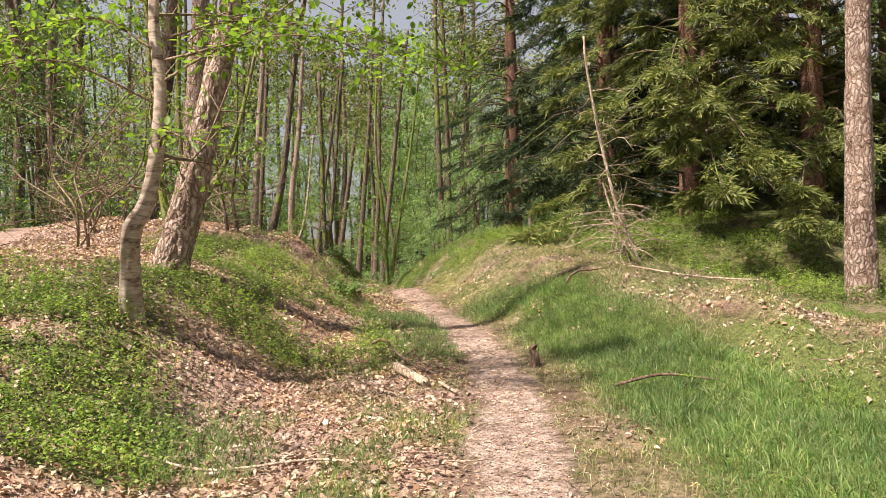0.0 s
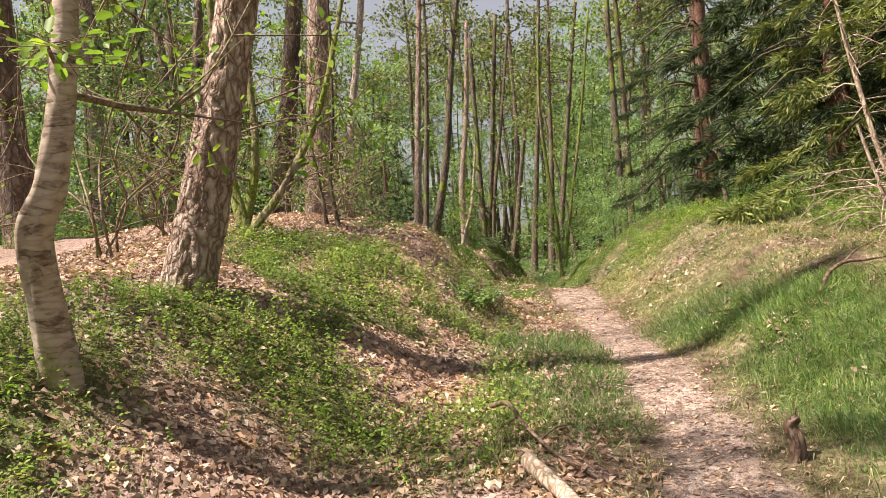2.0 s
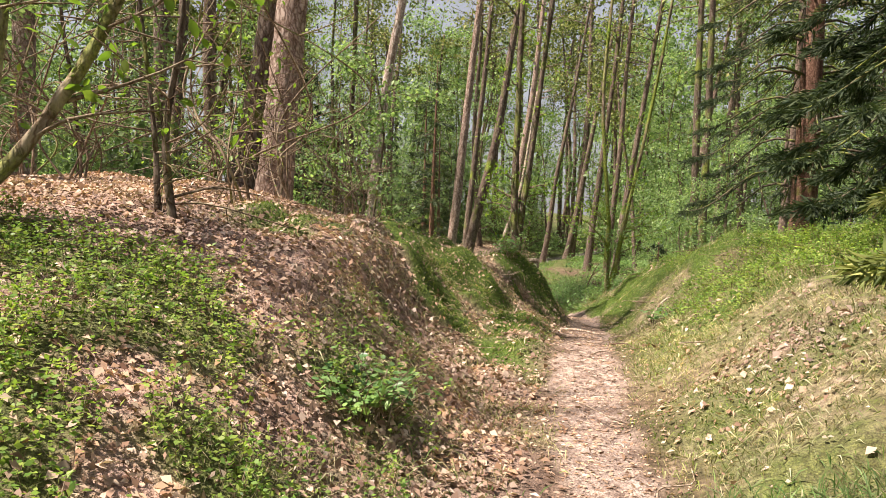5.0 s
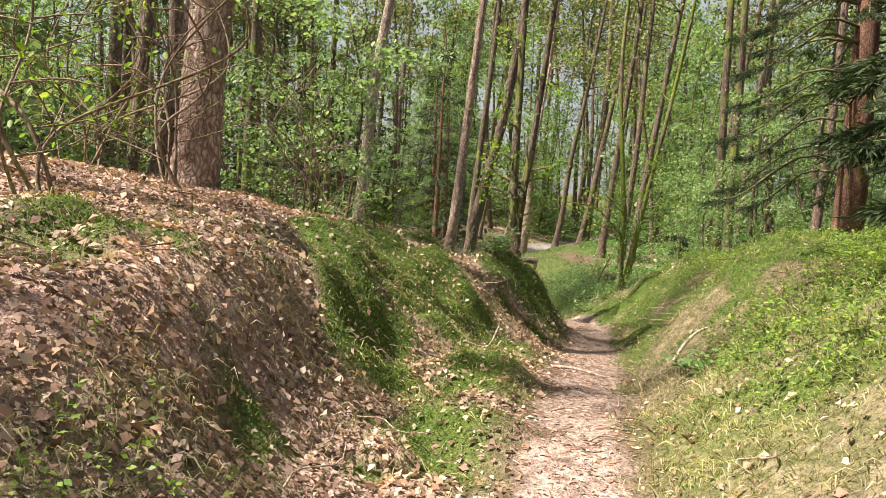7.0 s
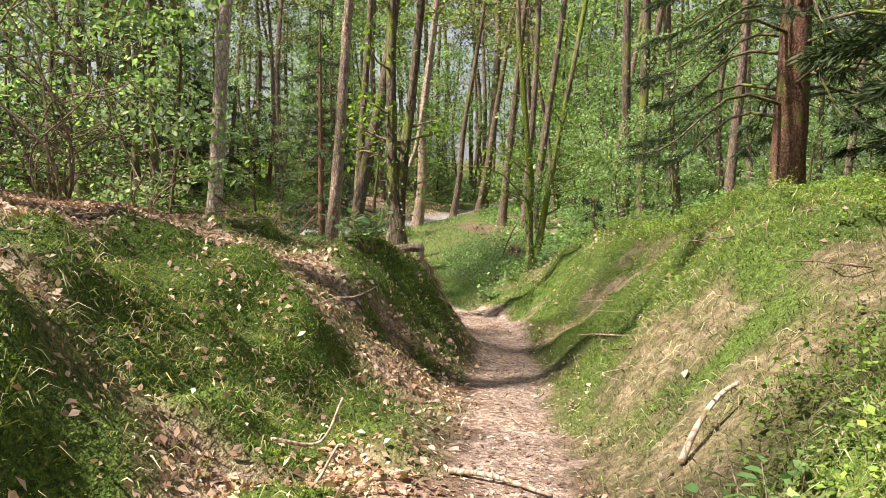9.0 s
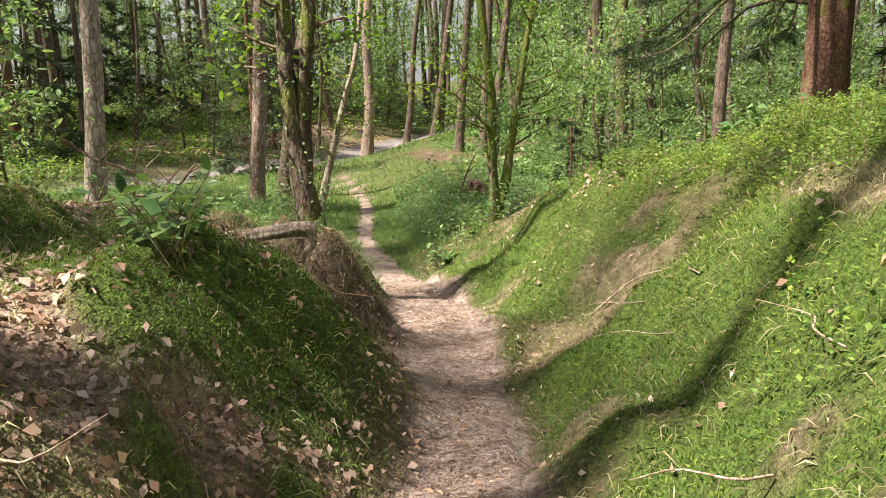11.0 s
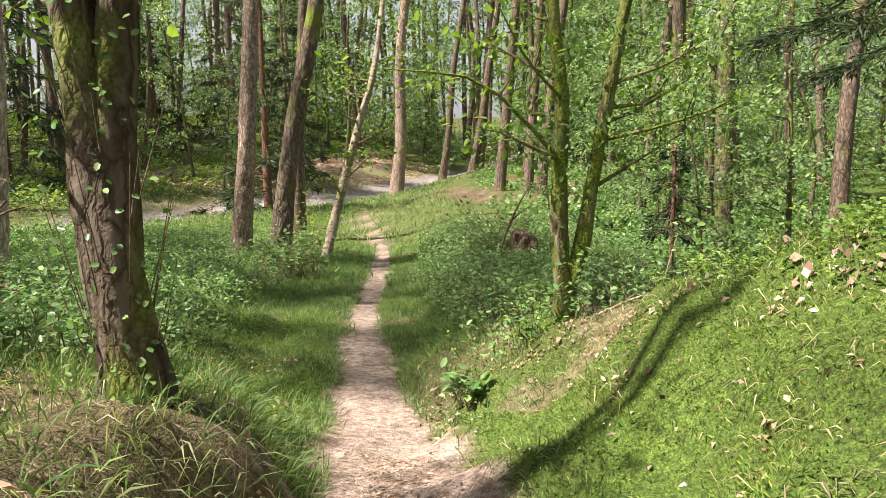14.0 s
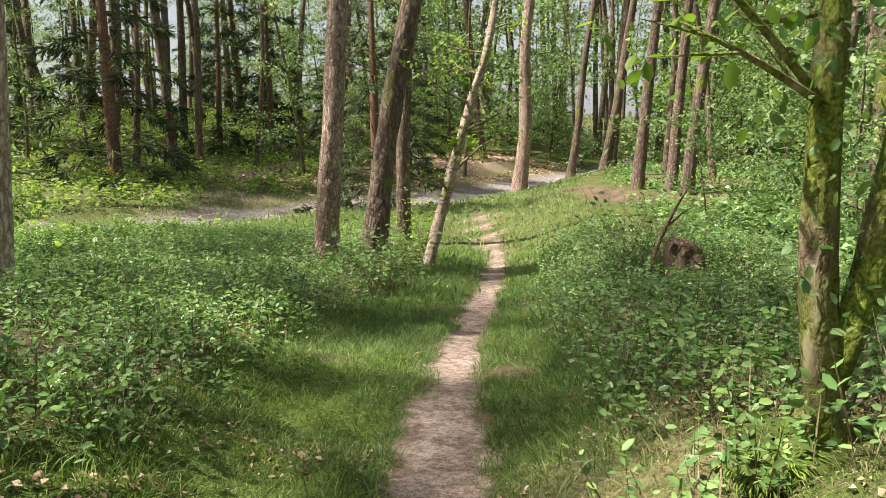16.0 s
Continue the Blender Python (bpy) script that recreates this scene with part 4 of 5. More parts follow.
KINDS = [far_pine(201, 16, PINE_FAR), far_pine(202, 17, PINE_GREY), far_pine(203, 15, PINE_GREY), far_leafy(211, 8.5, 0.07, 0.12, OAK), far_leafy(212, 6.5, 0.05, 0.1, OAK), far_leafy(213, 10.5, 0.09, 0.2, OAK), far_leafy(214, 4.2, 0.03, 0.08, OAK, 26, 1.2, 14),
         far_leafy(215, 13.0, 0.1, 0.04, OAK, 26, 2.6, 28, 0.19, 3, 0.52), spruce((0, 0, 0), 11, 0.15, 2.2, 0.6, 221, NEEDLE_SHADED, 22, "young_spruce", "young dark spruce among the pines", "young spruces", 0.5, 0.3, 6, 0.3)]
SPOTS = [(k, xy) for k, xy in zip([0, 1, 2, 3, 4, 5, 6, 8, 7], [(-12.5, 22.0), (-15.5, 25.5), (-19.0, 30.0), (-8.4, 23.6), (-13.4, 30.5), (-12.0, 26.0), (-6.6, 21.5), (-13.8, 44.5), (-20.0, 66.0)])]
taken = [np.array(p[:2]) for p in PINES] + [np.array(s[:2]) for s in SPRUCES] + [np.array(s[1]) for s in SPOTS]
rw = np.random.default_rng(99)


def clear(x, y, gap):
    u = float(beside(x, y))
    if abs(float(from_road(x, y))) < 2.2 and 20 < y < 62:
        return False
    if -1.5 < y < 24 and -4.8 < u < 9.5:
        return False
    if abs(x - float(np.interp(y, [38, 44, 50, 58, 70], [-16.5, -19.5, -21.0, -24.5, -30]))) < 1.2 and 38 < y < 64:
        return False
    if y <= -1.5 and abs(u) < 2.5:
        return False
    if y >= 24 and -5.2 < u < (8.5 if y < 40 else 4) and y < 50:
        return False
    return all(np.hypot(*(np.array([x, y]) - t)) > gap for t in taken)


for k, xy in SPOTS:
    KINDS[k].location = place(*xy, -0.05)
tries = 0
SLOPE = 0
while SLOPE < 26:
    x, y = rw.uniform(-24, -8.5), rw.uniform(12, 26)
    if clear(x, y, 1.1):
        s = 0.6 + 0.6 * rw.random()
        t = copy_thing(KINDS[6 if rw.random() < 0.7 else 4], Matrix.LocRotScale(place(x, y, -0.05), Euler((rw.normal() * 0.09, rw.normal() * 0.09, rw.random() * 6.28)), None))
        t.scale = (s, s, s)
        taken.append(np.array([x, y]))
        SLOPE += 1
WANT = [(0, 34), (1, 36), (2, 26), (3, 36), (4, 34), (5, 30), (6, 46), (8, 18), (7, 115)]
for k, want in WANT:
    made = 0
    while made < want and tries < 60000:
        tries += 1
        x, y = rw.uniform(-48, 34), rw.uniform(-16, 92)
        if rw.random() < 0.2:
            x, y = rw.uniform(-30, 14), rw.uniform(24, 62)
        if k == 7:
            far_a, far_d = rw.uniform(-1.3, 1.1), rw.uniform(27, 80)
            x, y = far_d * math.sin(far_a), 14 + far_d * math.cos(far_a)
            pick = rw.random()
            if pick < 0.42:
                x, y = rw.uniform(-34, 24), rw.uniform(63, 90)
            elif pick < 0.75:
                x, y = rw.uniform(-66, -38), rw.uniform(10, 75)
            if (-42 < x < -9 and 24 < y < 60) or (-12 < x < -7 and y < 68):
                continue
            if y < 22 or (abs(float(beside(x, y))) < 9 and y < 60):
                continue
        elif k != 6 and -18 < x < -3 and -8 < y < 9:
            continue
        elif k != 6 and -17 < float(beside(x, y)) < -3 and -6 < y < 48 and rw.random() < 0.78:
            continue
        if k == 8 and (x > -6 and y > 20 and x < 6):
            continue
        if k == 6 and (y < 12 and x > -12):
            continue
        if not clear(x, y, 1.3 if k in (3, 4, 6) else 1.8):
            continue
        s = (0.65 + 0.65 * rw.random()) * (1.25 if k == 7 else 1.0)
        m = Matrix.LocRotScale(place(x, y, -0.05), Euler((rw.normal() * 0.075, rw.normal() * 0.075, rw.random() * 6.28)), None)
        t = copy_thing(KINDS[k], m)
        t.scale = (s, s, s * (0.9 + 0.2 * rw.random()))
        taken.append(np.array([x, y]))
        made += 1

def fill(kinds, count, x0, x1, y0, y1, gap, tilt=0.05, size=1.0, free=clear):
    made = tried = 0
    while made < count and tried < 4000:
        tried += 1
        x, y, k = rw.uniform(x0, x1), rw.uniform(y0, y1), kinds[int(rw.integers(len(kinds)))]
        if not free(x, y, gap):
            continue
        sc = size * (0.75 + 0.5 * rw.random())
        t = copy_thing(KINDS[k], Matrix.LocRotScale(place(x, y, -0.05), Euler((rw.normal() * tilt, rw.normal() * tilt, rw.random() * 6.28)), None))
        t.scale = (sc, sc, sc * (0.9 + 0.2 * rw.random()))
        taken.append(np.array([x, y]))
        made += 1


fill((0, 1, 2, 1), 6, -18, -12, 12, 26, 1.6)
fill((3, 5, 4, 8), 14, -26, -14, 6, 26, 1.5)
fill((0, 1, 2, 3, 5, 7, 8), 46, -52, -20, 44, 92, 1.6)
fill((0, 1, 5, 3), 22, -6, 14, 52, 80, 1.6)
fill((0, 1, 7), 26, -30, 2, 62, 92, 1.8, size=1.45)
fill((1, 2, 8), 16, -34, -22, 40, 60, 1.5, size=1.2)


def off_path(x, y, gap):
    u = float(beside(x, y))
    return (u < -2.4 or u > 2.8) and abs(float(from_road(x, y))) > 2.0 and all(np.hypot(*(np.array([x, y]) - t)) > gap for t in taken)


fill((3, 4, 6, 6), 12, -3.5, 7, 31, 50, 1.0, size=0.8, free=off_path)

# ---- the moss-covered stump beside the lower path ----
def hummock(k, u, y, size, drop, left):
    """A cushion of moss: a lumpy mound of turf and its hanging tufts."""
    r = np.random.default_rng(400 + k)
    x = float(np.interp(y, PATH_Y, PATH_X)) + u
    b = place(x, y, drop)
    top = thing("mossy_stump", "moss-covered stump beside the lower path", "moss", "moss hummocks", at=tuple(b))
    a, e = np.meshgrid(np.linspace(0, 2 * np.pi, 22, endpoint=False), np.linspace(-0.9, 1.5, 12))
    ray = np.stack([np.cos(a) * np.cos(e), np.sin(a) * np.cos(e), np.sin(e)], -1).reshape(-1, 3)
    lump = 0.6 + 0.8 * vnoise(ray[:, 0] * 1.6 + ray[:, 2] + k, ray[:, 1] * 1.6 + 5, 0.7, k)
    V = ray * (size * lump)[:, None] * np.array([1.2, 1.7, 0.42])
    i, j = np.meshgrid(np.arange(11), np.arange(22), indexing="ij")
    F = np.stack([i * 22 + j, i * 22 + (j + 1) % 22, (i + 1) * 22 + (j + 1) % 22, (i + 1) * 22 + j], -1).reshape(-1, 4)
    part("turf", (V, F), TURF, top)
    n = int(4200 * (size / 0.3) ** 2)
    d = scatter_dirs(n, 0.25, r)
    d = d[d[:, 2] > -0.25]
    n = len(d)
    lm = 0.6 + 0.8 * vnoise(d[:, 0] * 1.6 + d[:, 2] + k, d[:, 1] * 1.6 + 5, 0.7, k)
    P = d * (size * lm)[:, None] * np.array([1.2, 1.7, 0.42]) * 0.98
    down = np.array([0, 0, -1.0])
    W = unit(0.9 * (down - d * (d @ down)[:, None]) + d * 0.4 + r.normal(size=(n, 3)) * 0.38)
    L = (0.038 + 0.05 * (r.random(n) < 0.08)) * (0.5 + r.random(n))
    tagged(part("tuft", kites(P, W, d, L, 0.0036, 0.2, 0.15), MOSS, top), kind="stuff")


TURF = leaf("turf", [(0.05, 0.075, 0.018), (0.07, 0.10, 0.02)], 0.0, 0.95)
# the mossy stump near the forked tree, shaped as a cushion of moss
hummock(90, 1.42, 25.8, 0.17, 0.07, False)

# ---- ground cover ----
def sow(name, n, x0, x1, y0, y1, key, seed, power=1.0):
    """Points strewn over the plan where that cover grows."""
    r = np.random.default_rng(seed)
    y = r.uniform(y0, y1, n * 6)
    x = r.uniform(x0, x1, n * 6) + np.interp(y, PATH_Y, PATH_X)
    keep = r.random(n * 6) < cover(x, y)[key] ** power
    x, y = x[keep][:n], y[keep][:n]
    return np.stack([x, y, land(x, y)], 1), r


def slope_up(P):
    """The way up from the ground at each point."""
    e = 0.04
    dx = (land(P[:, 0] + e, P[:, 1]) - land(P[:, 0] - e, P[:, 1])) / (2 * e)
    dy = (land(P[:, 0], P[:, 1] + e) - land(P[:, 0], P[:, 1] - e)) / (2 * e)
    return unit(np.stack([-dx, -dy, np.ones(len(P))], 1))


def stuff(name, VF, mat, label, category):
    ob = new(name, mesh_data(name, *VF, mat))
    return tagged(ob, label, category, kind="stuff")


def grass(name, n, box, key, seed, length, width, mat, label, lean=0.45, bend=0.25):
    P, r = sow(name, n, *box, key, seed)
    m = len(P)
    D = r.normal(size=(m, 3)) * lean + 0.5 * slope_up(P) + np.array([0, 0, 0.5])
    tuft = 0.6 + 0.9 * vnoise(P[:, 0], P[:, 1], 0.3, 5)
    L = length * (0.5 + 0.8 * r.random(m)) * tuft
    return stuff(name, kites(P - np.array([0, 0, 0.01]), D, scatter_dirs(m, 0.0, r), L, width * (0.6 + 0.8 * r.random(m)), 0.3, bend), mat, label, "grass")


grass("grass", 60000, (-3.2, 2.6, 0.5, 11.5), "grass", 1, 0.13, 0.0026, GRASS, "fresh green grass beside the trodden path")
grass("meadow_grass", 70000, (-2.4, 1.9, 18.5, 38), "grass", 2, 0.15, 0.003, GRASS, "lush green grass along the lower path")
grass("verge_grass", 14000, (-14, 3, 32, 56), "grass", 3, 0.2, 0.012, GRASS, "green grass on the verge of the track")
grass("dry_grass", 135000, (-2.6, 4.2, 0.5, 27), "straw", 4, 0.11, 0.0026, STRAW, "matted straw-coloured dry grass on the banks", 0.9, 0.5)
grass("moss", 260000, (-3.0, 4.0, 11, 29.5), "moss", 5, 0.031, 0.0032, MOSS, "soft green moss in low cushions on the banks", 0.7, 0.1)

r = np.random.default_rng(66)
m = 16000
yy = r.uniform(3, 24, m)
xx = np.interp(yy, PATH_Y, PATH_X) + r.normal(size=m) * 0.22
P = np.stack([xx, yy, land(xx, yy)], 1)
UP = slope_up(P)
Lf = 0.028 * (0.4 + 1.2 * r.random(m))
stuff("path_debris", kites(P + UP * 0.004, np.cross(UP, r.normal(size=(m, 3))) + UP * r.normal(size=(m, 1)) * 0.15, r.normal(size=(m, 3)) * 0.3 + UP, Lf, Lf * (0.08 + 0.2 * r.random(m)), 0.3), LITTER, "crumbled leaves and chips of bark on the sandy path", "leaf litter")
P, r = sow("leaf_litter", 150000, -5.5, 4.0, 0.5, 27, "litter", 6)
m = len(P)
UP = slope_up(P)
D = np.cross(UP, r.normal(size=(m, 3))) + UP * r.normal(size=(m, 1)) * 0.3
Lf = 0.043 * (0.4 + 1.0 * r.random(m) ** 1.3)
stuff("leaf_litter", kites(P + UP * 0.004 + UP * 0.022 * r.random((m, 1)), D, r.normal(size=(m, 3)) * 0.4 + UP, Lf, Lf * (0.16 + 0.24 * r.random(m)), 0.6), LITTER, "pinkish-brown fallen leaves lying on the forest floor", "leaf litter")


def shrubs(name, n, box, key, seed, height, leaf_len, per, mat, label, wide=0.3):
    """Low shrubs: upright stalks set with small leaves."""
    P, r = sow(name, n, *box, key, seed)
    m = len(P)
    tall = height * (0.45 + 0.75 * vnoise(P[:, 0], P[:, 1], 0.55, 6)) * (0.7 + 0.5 * r.random(m))
    lean = r.normal(size=(m, 3)) * 0.3 + np.array([0, 0, 1.0])
    lean = unit(lean)
    tip = P + lean * tall[:, None]
    f = np.tile(np.linspace(0.3, 1.0, per), m)[:, None]
    C = np.repeat(P, per, 0) * (1 - f) + np.repeat(tip, per, 0) * f + r.normal(size=(m * per, 3)) * leaf_len * 0.55
    d = r.normal(size=(m * per, 3)) * np.array([1, 1, 0.35]) + np.array([0, 0, 0.12])
    L = leaf_len * (0.6 + 0.8 * r.random(m * per))
    top = thing(name, label, "shrub", kind="stuff")
    shape = ovals if 0.05 < leaf_len < 0.1 else kites
    part("leafage", shape(C, d, r.normal(size=(m * per, 3)) * 0.45 + np.array([0, 0, 1.0]), L, L * wide, 0.25), mat, top)
    side = unit(np.cross(lean, r.normal(size=(m, 3))))
    part("stalks", kites(P, lean, side, tall, 0.0018 * height / 0.2, 0.0), TWIG, top)
    return top


shrubs("bilberry_bushes", 8500, (-7.0, -0.8, 0.2, 12.0), "bilberry", 11, 0.2, 0.025, 13, BILBERRY, "low bright green bilberry bushes on the leafy slope")
shrubs("ridge_bilberry", 11000, (0.6, 6.0, 10, 25), "bilberry", 12, 0.22, 0.028, 12, BILBERRY, "low green bilberry bushes along the ridge")
shrubs("slope_bilberry", 2600, (2.8, 9.0, 4.5, 13), "bilberry", 13, 0.17, 0.035, 8, BILBERRY, "scattered bilberry bushes on the open slope")
shrubs("undergrowth", 9000, (-9.5, -1.2, 20.5, 36.5), "shrub", 14, 0.44, 0.052, 11, SHRUB_LEAF, "knee-high leafy undergrowth beside the lower path", 0.27)
shrubs("bramble_patch", 3600, (0.8, 4.6, 25, 38.5), "shrub", 15, 0.5, 0.052, 11, SHRUB_LEAF, "bushy undergrowth below the ridge", 0.27)
shrubs("far_bilberry", 9500, (-30, -6, 32, 70), "bilberry", 16, 0.3, 0.14, 6, BILBERRY, "bright green bilberry carpet beyond the track", 0.35)
shrubs("wood_undergrowth", 5000, (3, 16, 24, 60), "bilberry", 17, 0.3, 0.13, 6, SHRUB_LEAF, "green undergrowth beneath the trees", 0.35)

# ---- sticks, logs and stumps ----
def stick(name, label, pts, r0, r1, mat, side=(), lift=0.0, rough=0.2, sides=9, category="stick"):
    """A bent stick lying on the ground, with side twigs: points are x, y and height above the ground."""
    P = [place(x, y, h + lift) for x, y, h in pts]
    base = P[0]
    top = thing(name, label, category, at=tuple(base))
    ln = curve_points([p - base for p in P], 26)
    part("stem", tube(ln, np.linspace(r0, r1, 26), sides, rough, len(pts), 0.0), mat, top)
    for f, (dx, dy, dz) in side:
        o = ln[int(f * 25)]
        e = o + np.array([dx, dy, dz])
        part("twig", tube(curve_points([o, (o + e) / 2 + np.array([0, 0, 0.02]), e], 8), np.linspace(r0 * 0.5, 0.003, 8), 6, 0.15), mat, top)
    return top


stick("dark_branch", "dark crooked branch lying beside the path", [(-0.62, 7.35, 0.12), (-0.5, 7.2, 0.17), (-0.38, 7.05, 0.10), (-0.2, 6.9, 0.03), (0.0, 6.75, 0.02)], 0.014, 0.007, DARKWOOD, ((0.4, (-0.12, -0.15, -0.08)), (0.6, (0.14, 0.1, 0.05))))
stick("pale_log", "short weathered pale log in the grass", [(-0.35, 6.85, 0.04), (-0.2, 6.62, 0.05), (-0.08, 6.4, 0.04)], 0.045, 0.035, DEADWOOD, category="log")
stick("fallen_stick", "thin pale stick lying in the grass", [(0.02, 6.5, 0.03), (0.16, 6.2, 0.03)], 0.016, 0.01, DEADWOOD)
stick("long_stick", "long thin fallen stick on dry leaves", [(-1.7, 4.55, 0.03), (-1.2, 4.45, 0.05), (-0.6, 4.6, 0.04), (0.0, 4.35, 0.03)], 0.009, 0.006, DEADWOOD, ((0.6, (0.2, 0.1, 0.0)),))
stick("crooked_branch", "dark crooked branch on the dry bank", [(1.38, 9.1, 0.02), (1.46, 9.2, 0.1), (1.6, 9.35, 0.12), (1.75, 9.4, 0.06), (1.95, 9.5, 0.03)], 0.016, 0.007, DARKWOOD, ((0.5, (0.2, 0.15, 0.12)),))
stick("bank_stick", "grey stick lying on the dry bank", [(2.3, 9.9, 0.04), (2.9, 9.2, 0.06), (3.4, 8.6, 0.03)], 0.014, 0.008, DEADWOOD, ((0.5, (0.2, 0.0, 0.1)),))
stick("grass_stick", "dark stick lying across the green grass", [(1.35, 6.0, 0.1), (1.7, 6.0, 0.12), (2.05, 5.85, 0.06)], 0.012, 0.008, DARKWOOD)
stick("mossy_stick", "pale bent stick on the mossy bank", [(-2.05, 15.2, 0.05), (-1.9, 15.35, 0.08), (-1.85, 15.5, 0.25)], 0.01, 0.005, DEADWOOD)
stick("lower_stick", "pale forked stick on moss", [(-1.95, 14.7, 0.03), (-1.75, 14.85, 0.07), (-1.68, 15.0, 0.2)], 0.01, 0.005, DEADWOOD, ((0.4, (0.15, 0.02, 0.02)),))
stick("path_root", "thin root lying across the sandy path", [(-1.35, 15.45, 0.015), (-1.15, 15.4, 0.03), (-0.9, 15.3, 0.02)], 0.014, 0.008, DEADWOOD)
stick("broken_branch", "bleached broken branch sticking out of the mossy bank", [(-0.42, 15.3, 0.02), (-0.36, 15.38, 0.09), (-0.28, 15.46, 0.12), (-0.2, 15.54, 0.1)], 0.015, 0.01, DEADWOOD)
stick("dead_branch", "thin grey dead branch leaning on the pale pine", [(-7.0, 24.5, 0.3), (-6.8, 24.8, 0.9), (-6.65, 25.1, 1.2), (-6.9, 25.3, 1.25)], 0.016, 0.006, DEADWOOD)

for bx, by, pts, tw in ((-6.9, 23.3, [(0, 0, 0.3), (0.5, 0.1, 0.42), (1.1, 0.15, 0.5), (1.7, 0.3, 0.42)], ((0.3, (0.2, 0.1, 0.4)), (0.55, (0.25, 0.0, 0.45)), (0.7, (-0.2, 0.1, 0.4)))),
                        (-7.3, 24.0, [(0, 0, 1.3), (0.4, 0, 1.05), (0.9, 0.1, 0.9), (1.5, 0.1, 0.55)], ((0.4, (0.3, 0, 0.25)), (0.65, (0.1, 0.1, 0.4)), (0.85, (0.3, 0.1, 0.3)))),
                        (-5.9, 23.6, [(0, 0, 0.1), (0.1, 0.1, 0.5), (0.35, 0.1, 0.8), (0.45, 0.2, 1.0)], ((0.5, (-0.3, 0, 0.3)), (0.75, (0.25, 0.1, 0.1))))):
    stick("dead_branch", "dark crooked dead branch lying over the undergrowth", [(bx + a, by + b, h) for a, b, h in pts], 0.024, 0.008, DARKWOOD, tw)
stick("dead_pole", "broken dark dead pole rising from the undergrowth", [(-3.75, 31.6, 0.0), (-3.62, 31.65, 0.5), (-3.45, 31.7, 0.9), (-3.3, 31.7, 1.15)], 0.03, 0.01, DARKWOOD, ((0.55, (0.3, 0.1, 0.25)),))
stick("moss_twig", "thin pale twig lying on the sunlit moss", [(-1.05, 20.9, 0.03), (-0.75, 20.95, 0.06), (-0.5, 20.85, 0.03)], 0.008, 0.004, DEADWOOD)
stick("slope_branch", "long thin grey branch lying on the mossy slope", [(-2.0, 25.1, 0.04), (-1.6, 25.3, 0.07), (-1.1, 25.4, 0.05)], 0.01, 0.004, DEADWOOD, ((0.5, (0.1, 0.2, 0.05)),))

# the bleached log that juts from the end of the left bank
log_base = np.array([-2.6, 19.6, 0.80])
log = thing("broken_log", "bleached broken log with a hanging stub on the mossy bank", "log", at=tuple(log_base))
part("stem", tube(curve_points([(-1.6, -0.35, -0.14), (-1.2, -0.2, -0.1), (-0.8, -0.12, -0.03), (-0.4, -0.04, -0.01), (-0.1, 0.0, 0.03), (0.0, 0.0, 0.03), (0.03, 0.0, -0.01)], 70), np.concatenate([np.linspace(0.024, 0.03, 30), np.linspace(0.03, 0.04, 28), np.linspace(0.04, 0.012, 12)]), 22, 0.5, 3, 0.004), DEADWOOD, log)
part("stub", tube(curve_points([(0.01, 0.0, 0.02), (0.02, -0.01, -0.05), (-0.03, -0.03, -0.11), (-0.035, -0.035, -0.19)], 16), np.linspace(0.024, 0.006, 16), 10, 0.4, 5), DEADWOOD, log)
part("branch", tube(curve_points([(-0.9, -0.1, -0.02), (-0.75, -0.2, 0.08), (-0.55, -0.3, 0.05)], 12), np.linspace(0.016, 0.008, 12), 8, 0.25), DEADWOOD, log)


def rotten_stump(at, h, r0, label, seed):
    b = place(*at)
    top = thing("rotten_stump", label, "stump", at=tuple(b))
    ln = curve_points([(0, 0, -0.1), (0.01, 0, h * 0.4), (-0.02, 0.01, h * 0.8), (0.02, 0, h)], 30)
    part("wood", tube(ln, r0 * (1 - 0.45 * np.linspace(0, 1, 30)), 18, 0.55, seed, 0.01), DARKWOOD, top)
    r = np.random.default_rng(seed)
    for k in range(2):
        a = k * 2.6 + r.random()
        o = np.array([math.cos(a) * r0 * 0.4, math.sin(a) * r0 * 0.4, h * 0.75])
        part("splinter", tube(curve_points([o, o + np.array([0, 0, h * 0.2]), o + np.array([math.cos(a) * 0.01, 0, h * (0.3 + 0.2 * r.random())])], 6), np.linspace(r0 * 0.18, 0.003, 6), 6, 0.3), DARKWOOD, top)


rotten_stump((0.84, 7.05), 0.2, 0.034, "small dark rotten stump at the edge of the path", 5)
rotten_stump((-3.35, 31.9), 0.5, 0.3, "broken reddish rotten stump in the undergrowth", 6)

# the torn edge of the left bank, hung with dead roots and straw
rr = np.random.default_rng(77)
n = 2000
xx = rr.uniform(-4.2, -2.15, n)
yy = 20.75 + 0.5 * np.maximum(0, xx + 2.9) + rr.normal(size=n) * 0.22
P = np.stack([xx, yy, land(xx, yy) + 0.02], 1)
stuff("torn_turf", kites(P, rr.normal(size=(n, 3)) * 0.5 + np.array([0.1, -0.7, -0.5]), scatter_dirs(n, 0.3, rr), 0.11 * (0.4 + rr.random(n)), 0.0025, 0.3, 0.45), ROOTS, "torn dry turf and dead roots on the bank", "turf")
n = 170
xx, yy = rr.uniform(-3.7, -2.4, n), rr.uniform(19.15, 19.75, n)
A = np.stack([xx, yy, np.maximum(land(xx, yy) + 0.02, 0.66 - 0.28 * rr.random(n))], 1)
B = A + rr.normal(size=(n, 3)) * np.array([0.12, 0.08, 0.05]) + np.array([0.0, -0.04, -0.1])
stuff("root_tangle", many_tubes(A, B, 0.0045, 0.002, 0.1), ROOTS, "tangle of dry brown roots hanging below the bleached log", "roots")

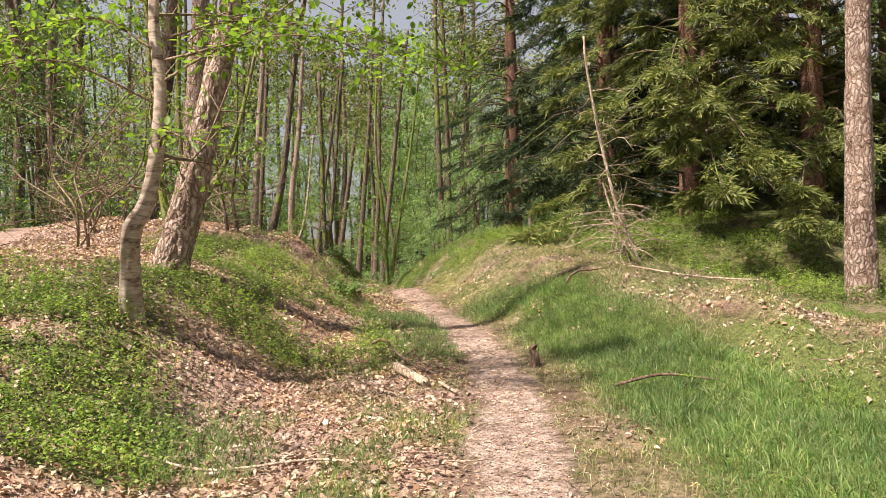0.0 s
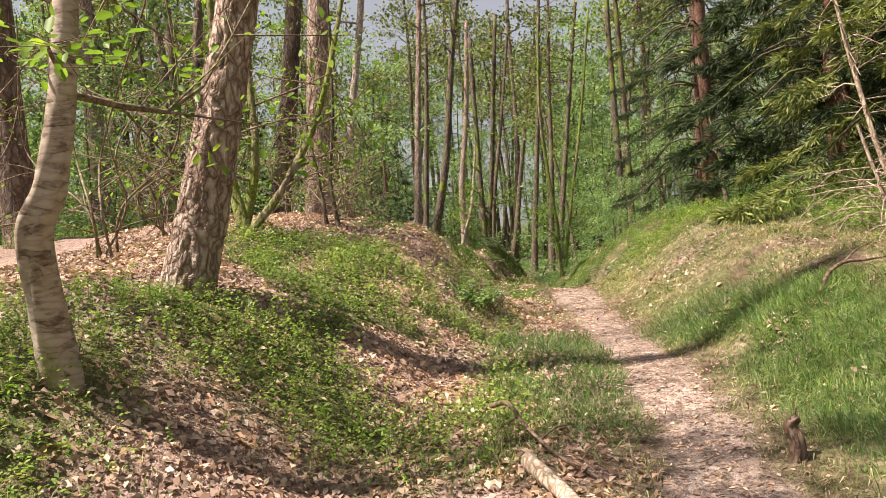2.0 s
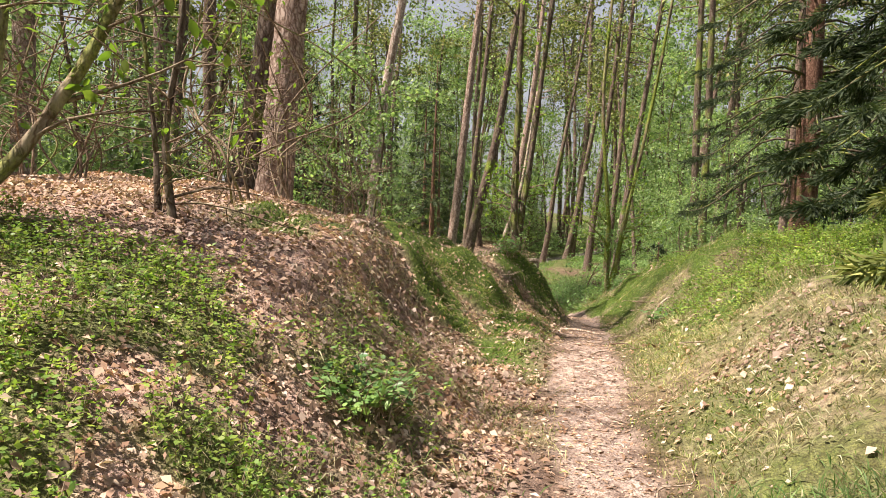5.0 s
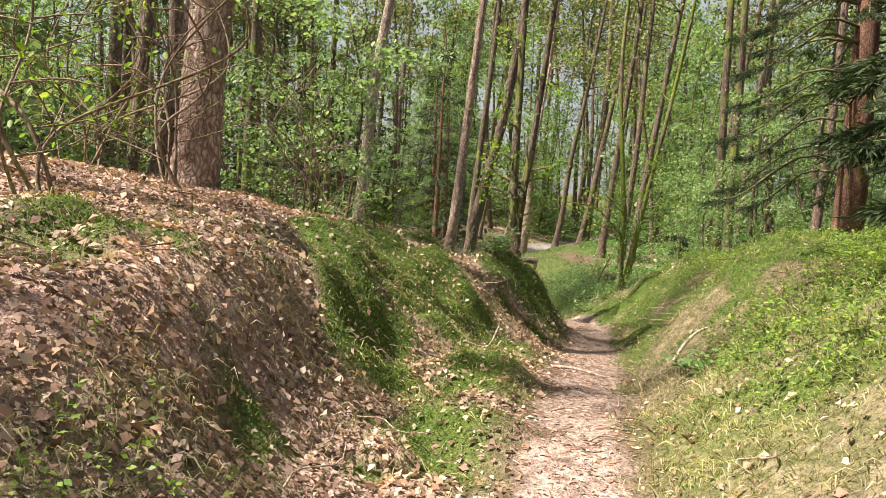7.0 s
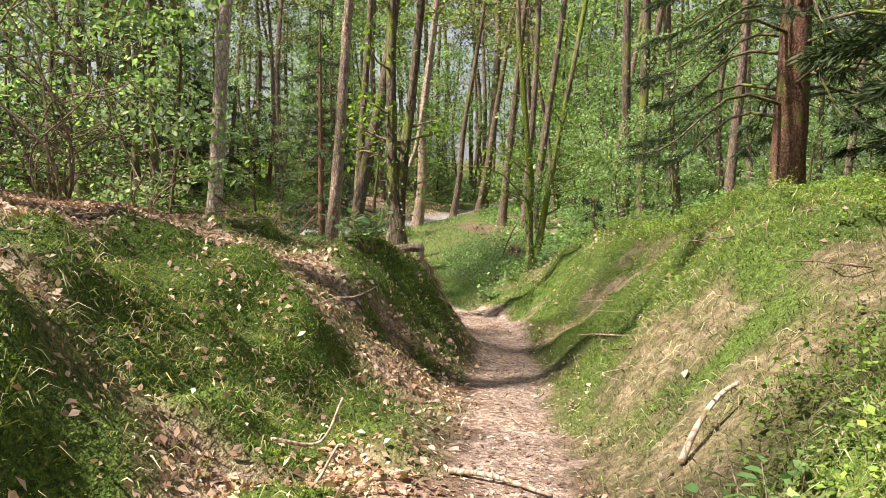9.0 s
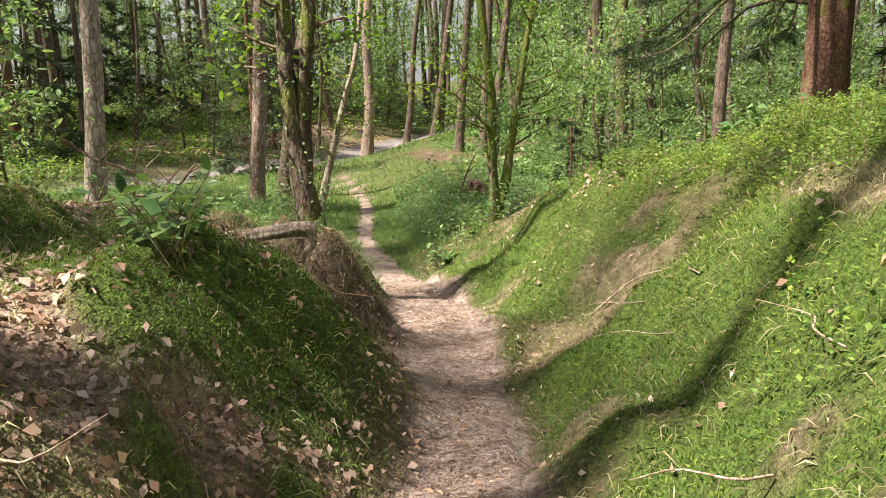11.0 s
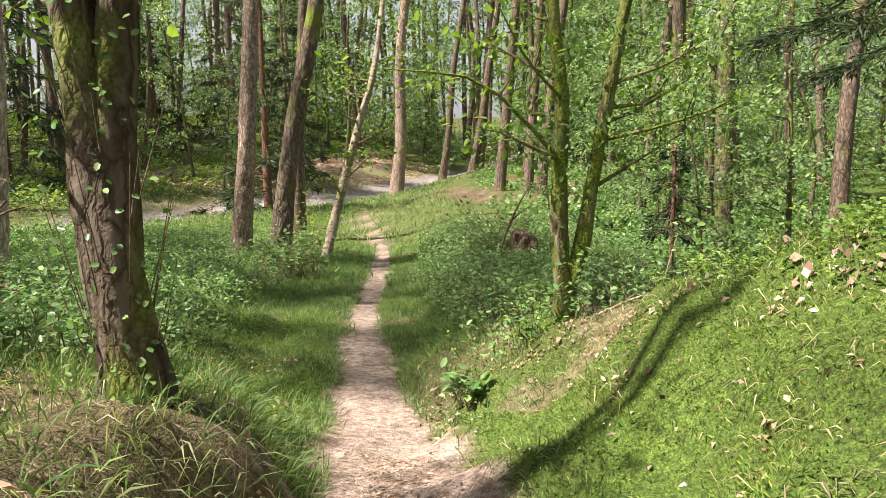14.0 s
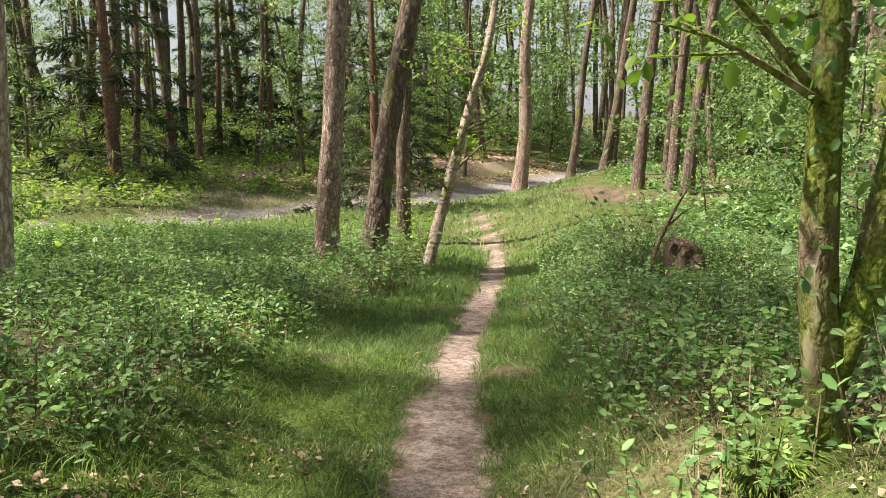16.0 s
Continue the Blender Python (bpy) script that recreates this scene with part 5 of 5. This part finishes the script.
n = 6500
yy = rr.uniform(46, 68, n)
xx = np.interp(yy, ROAD_Y, ROAD_X) - rr.uniform(1.7, 8.0, n)
P = np.stack([xx, yy, land(xx, yy) + 0.02], 1)
UP = slope_up(P)
stuff("slope_leaf_litter", kites(P, np.cross(UP, rr.normal(size=(n, 3))), UP + rr.normal(size=(n, 3)) * 0.3, 0.16, 0.05, 0.4), LITTER, "brown fallen leaves on the slope beyond the track", "leaf litter")


def leafy_plant(name, at, n, height, size, mat, label, seed, width=0.18):
    r = np.random.default_rng(seed)
    b = place(*at)
    top = thing(name, label, "plant", at=tuple(b))
    a = r.random(n) * 6.283
    s = r.normal(size=(n, 3)) * np.array([width, width, 0]) * 0.4
    e = s + np.stack([np.cos(a) * width, np.sin(a) * width, height * (0.5 + 0.6 * r.random(n))], 1)
    tagged(part("stalk", many_tubes(s, e, 0.004, 0.0015, -0.08), TWIG, top), kind="stuff")
    c = np.repeat(e, 5, 0) * (1 - 0.14 * np.tile(np.arange(5), n))[:, None] + 0.1 * np.repeat(s, 5, 0)
    d = r.normal(size=(n * 5, 3)) * np.array([1, 1, 0.3])
    L = size * (0.7 + 0.6 * r.random(n * 5))
    tagged(part("leafage", ovals(c, d, r.normal(size=(n * 5, 3)) * 0.35 + np.array([0, 0, 1.0]), L, L * 0.34, 0.25), mat, top), kind="stuff")
    return top


leafy_plant("herb", (-1.28, 10.3), 75, 0.24, 0.05, SHRUB_LEAF, "bright green broad-leaved plant at the foot of the mound", 1, 0.22)
leafy_plant("herb", (-0.25, 14.6), 14, 0.2, 0.06, SHRUB_LEAF, "pale green herb on the mossy bank", 2, 0.15)
leafy_plant("herb", (-2.75, 18.45), 30, 0.36, 0.07, SHRUB_LEAF, "leafy sprig beside the bleached log", 3, 0.2)
leafy_plant("herb", (-2.85, 24.9), 16, 0.25, 0.075, SHRUB_LEAF, "leafy seedling beside the lower path", 4, 0.12)
leafy_plant("bush", (-7.6, 32.6), 90, 0.95, 0.09, SHRUB_LEAF, "leafy bush in front of the twin pines", 5, 0.6)
leafy_plant("bush", (-8.6, 35.9), 40, 1.3, 0.1, LEAF_FRESH, "fresh-leaved young bush by the pines", 6, 0.5)
leafy_plant("bush", (-3.9, 33.0), 80, 1.1, 0.08, SHRUB_LEAF, "straggly bush beside the path", 7, 0.7)

# a heap of dry brushwood beside the forked tree
rq = np.random.default_rng(91)
n = 150
A = np.stack([-1.25 + rq.normal(size=n) * 0.3, 27.0 + rq.normal(size=n) * 0.25, np.zeros(n)], 1)
A[:, 2] = land(A[:, 0], A[:, 1]) + 0.02 + 0.16 * rq.random(n) * np.exp(-((A[:, 0] + 1.25) / 0.35) ** 2)
B = A + np.stack([rq.normal(size=n) * 0.25, rq.normal(size=n) * 0.2, rq.normal(size=n) * 0.07 + 0.05], 1)
stuff("twig_heap", many_tubes(A, B, 0.006, 0.0025, 0.05), DEADWOOD, "heap of dry pale brushwood on the ground", "twigs")

# small loose twigs on the floor
rt = np.random.default_rng(55)
TWIGS = []
for k in range(3):
    pts = np.array([(0, 0, 0), (0.12, 0.02 * rt.normal(), 0.01), (0.25, 0.05 * rt.normal(), 0.0), (0.4, 0.08 * rt.normal(), 0.01)])
    t = thing("loose_twig", "thin dry twig lying on the forest floor", "twig", "loose twigs")
    part("stem", tube(curve_points(pts, 9), np.linspace(0.006, 0.002, 9), 5, 0.2), DEADWOOD if k else DARKWOOD, t)
    TWIGS.append(t)
for k in range(90):
    y = rt.uniform(4, 22)
    u = rt.uniform(-3.2, 2.6)
    x = float(np.interp(y, PATH_Y, PATH_X)) + u
    m = Matrix.LocRotScale(place(x, y, 0.025), Euler((0, rt.normal() * 0.1, rt.random() * 6.28)), None)
    if k < 3:
        TWIGS[k].matrix_basis = m
    else:
        copy_thing(TWIGS[k % 3], m)
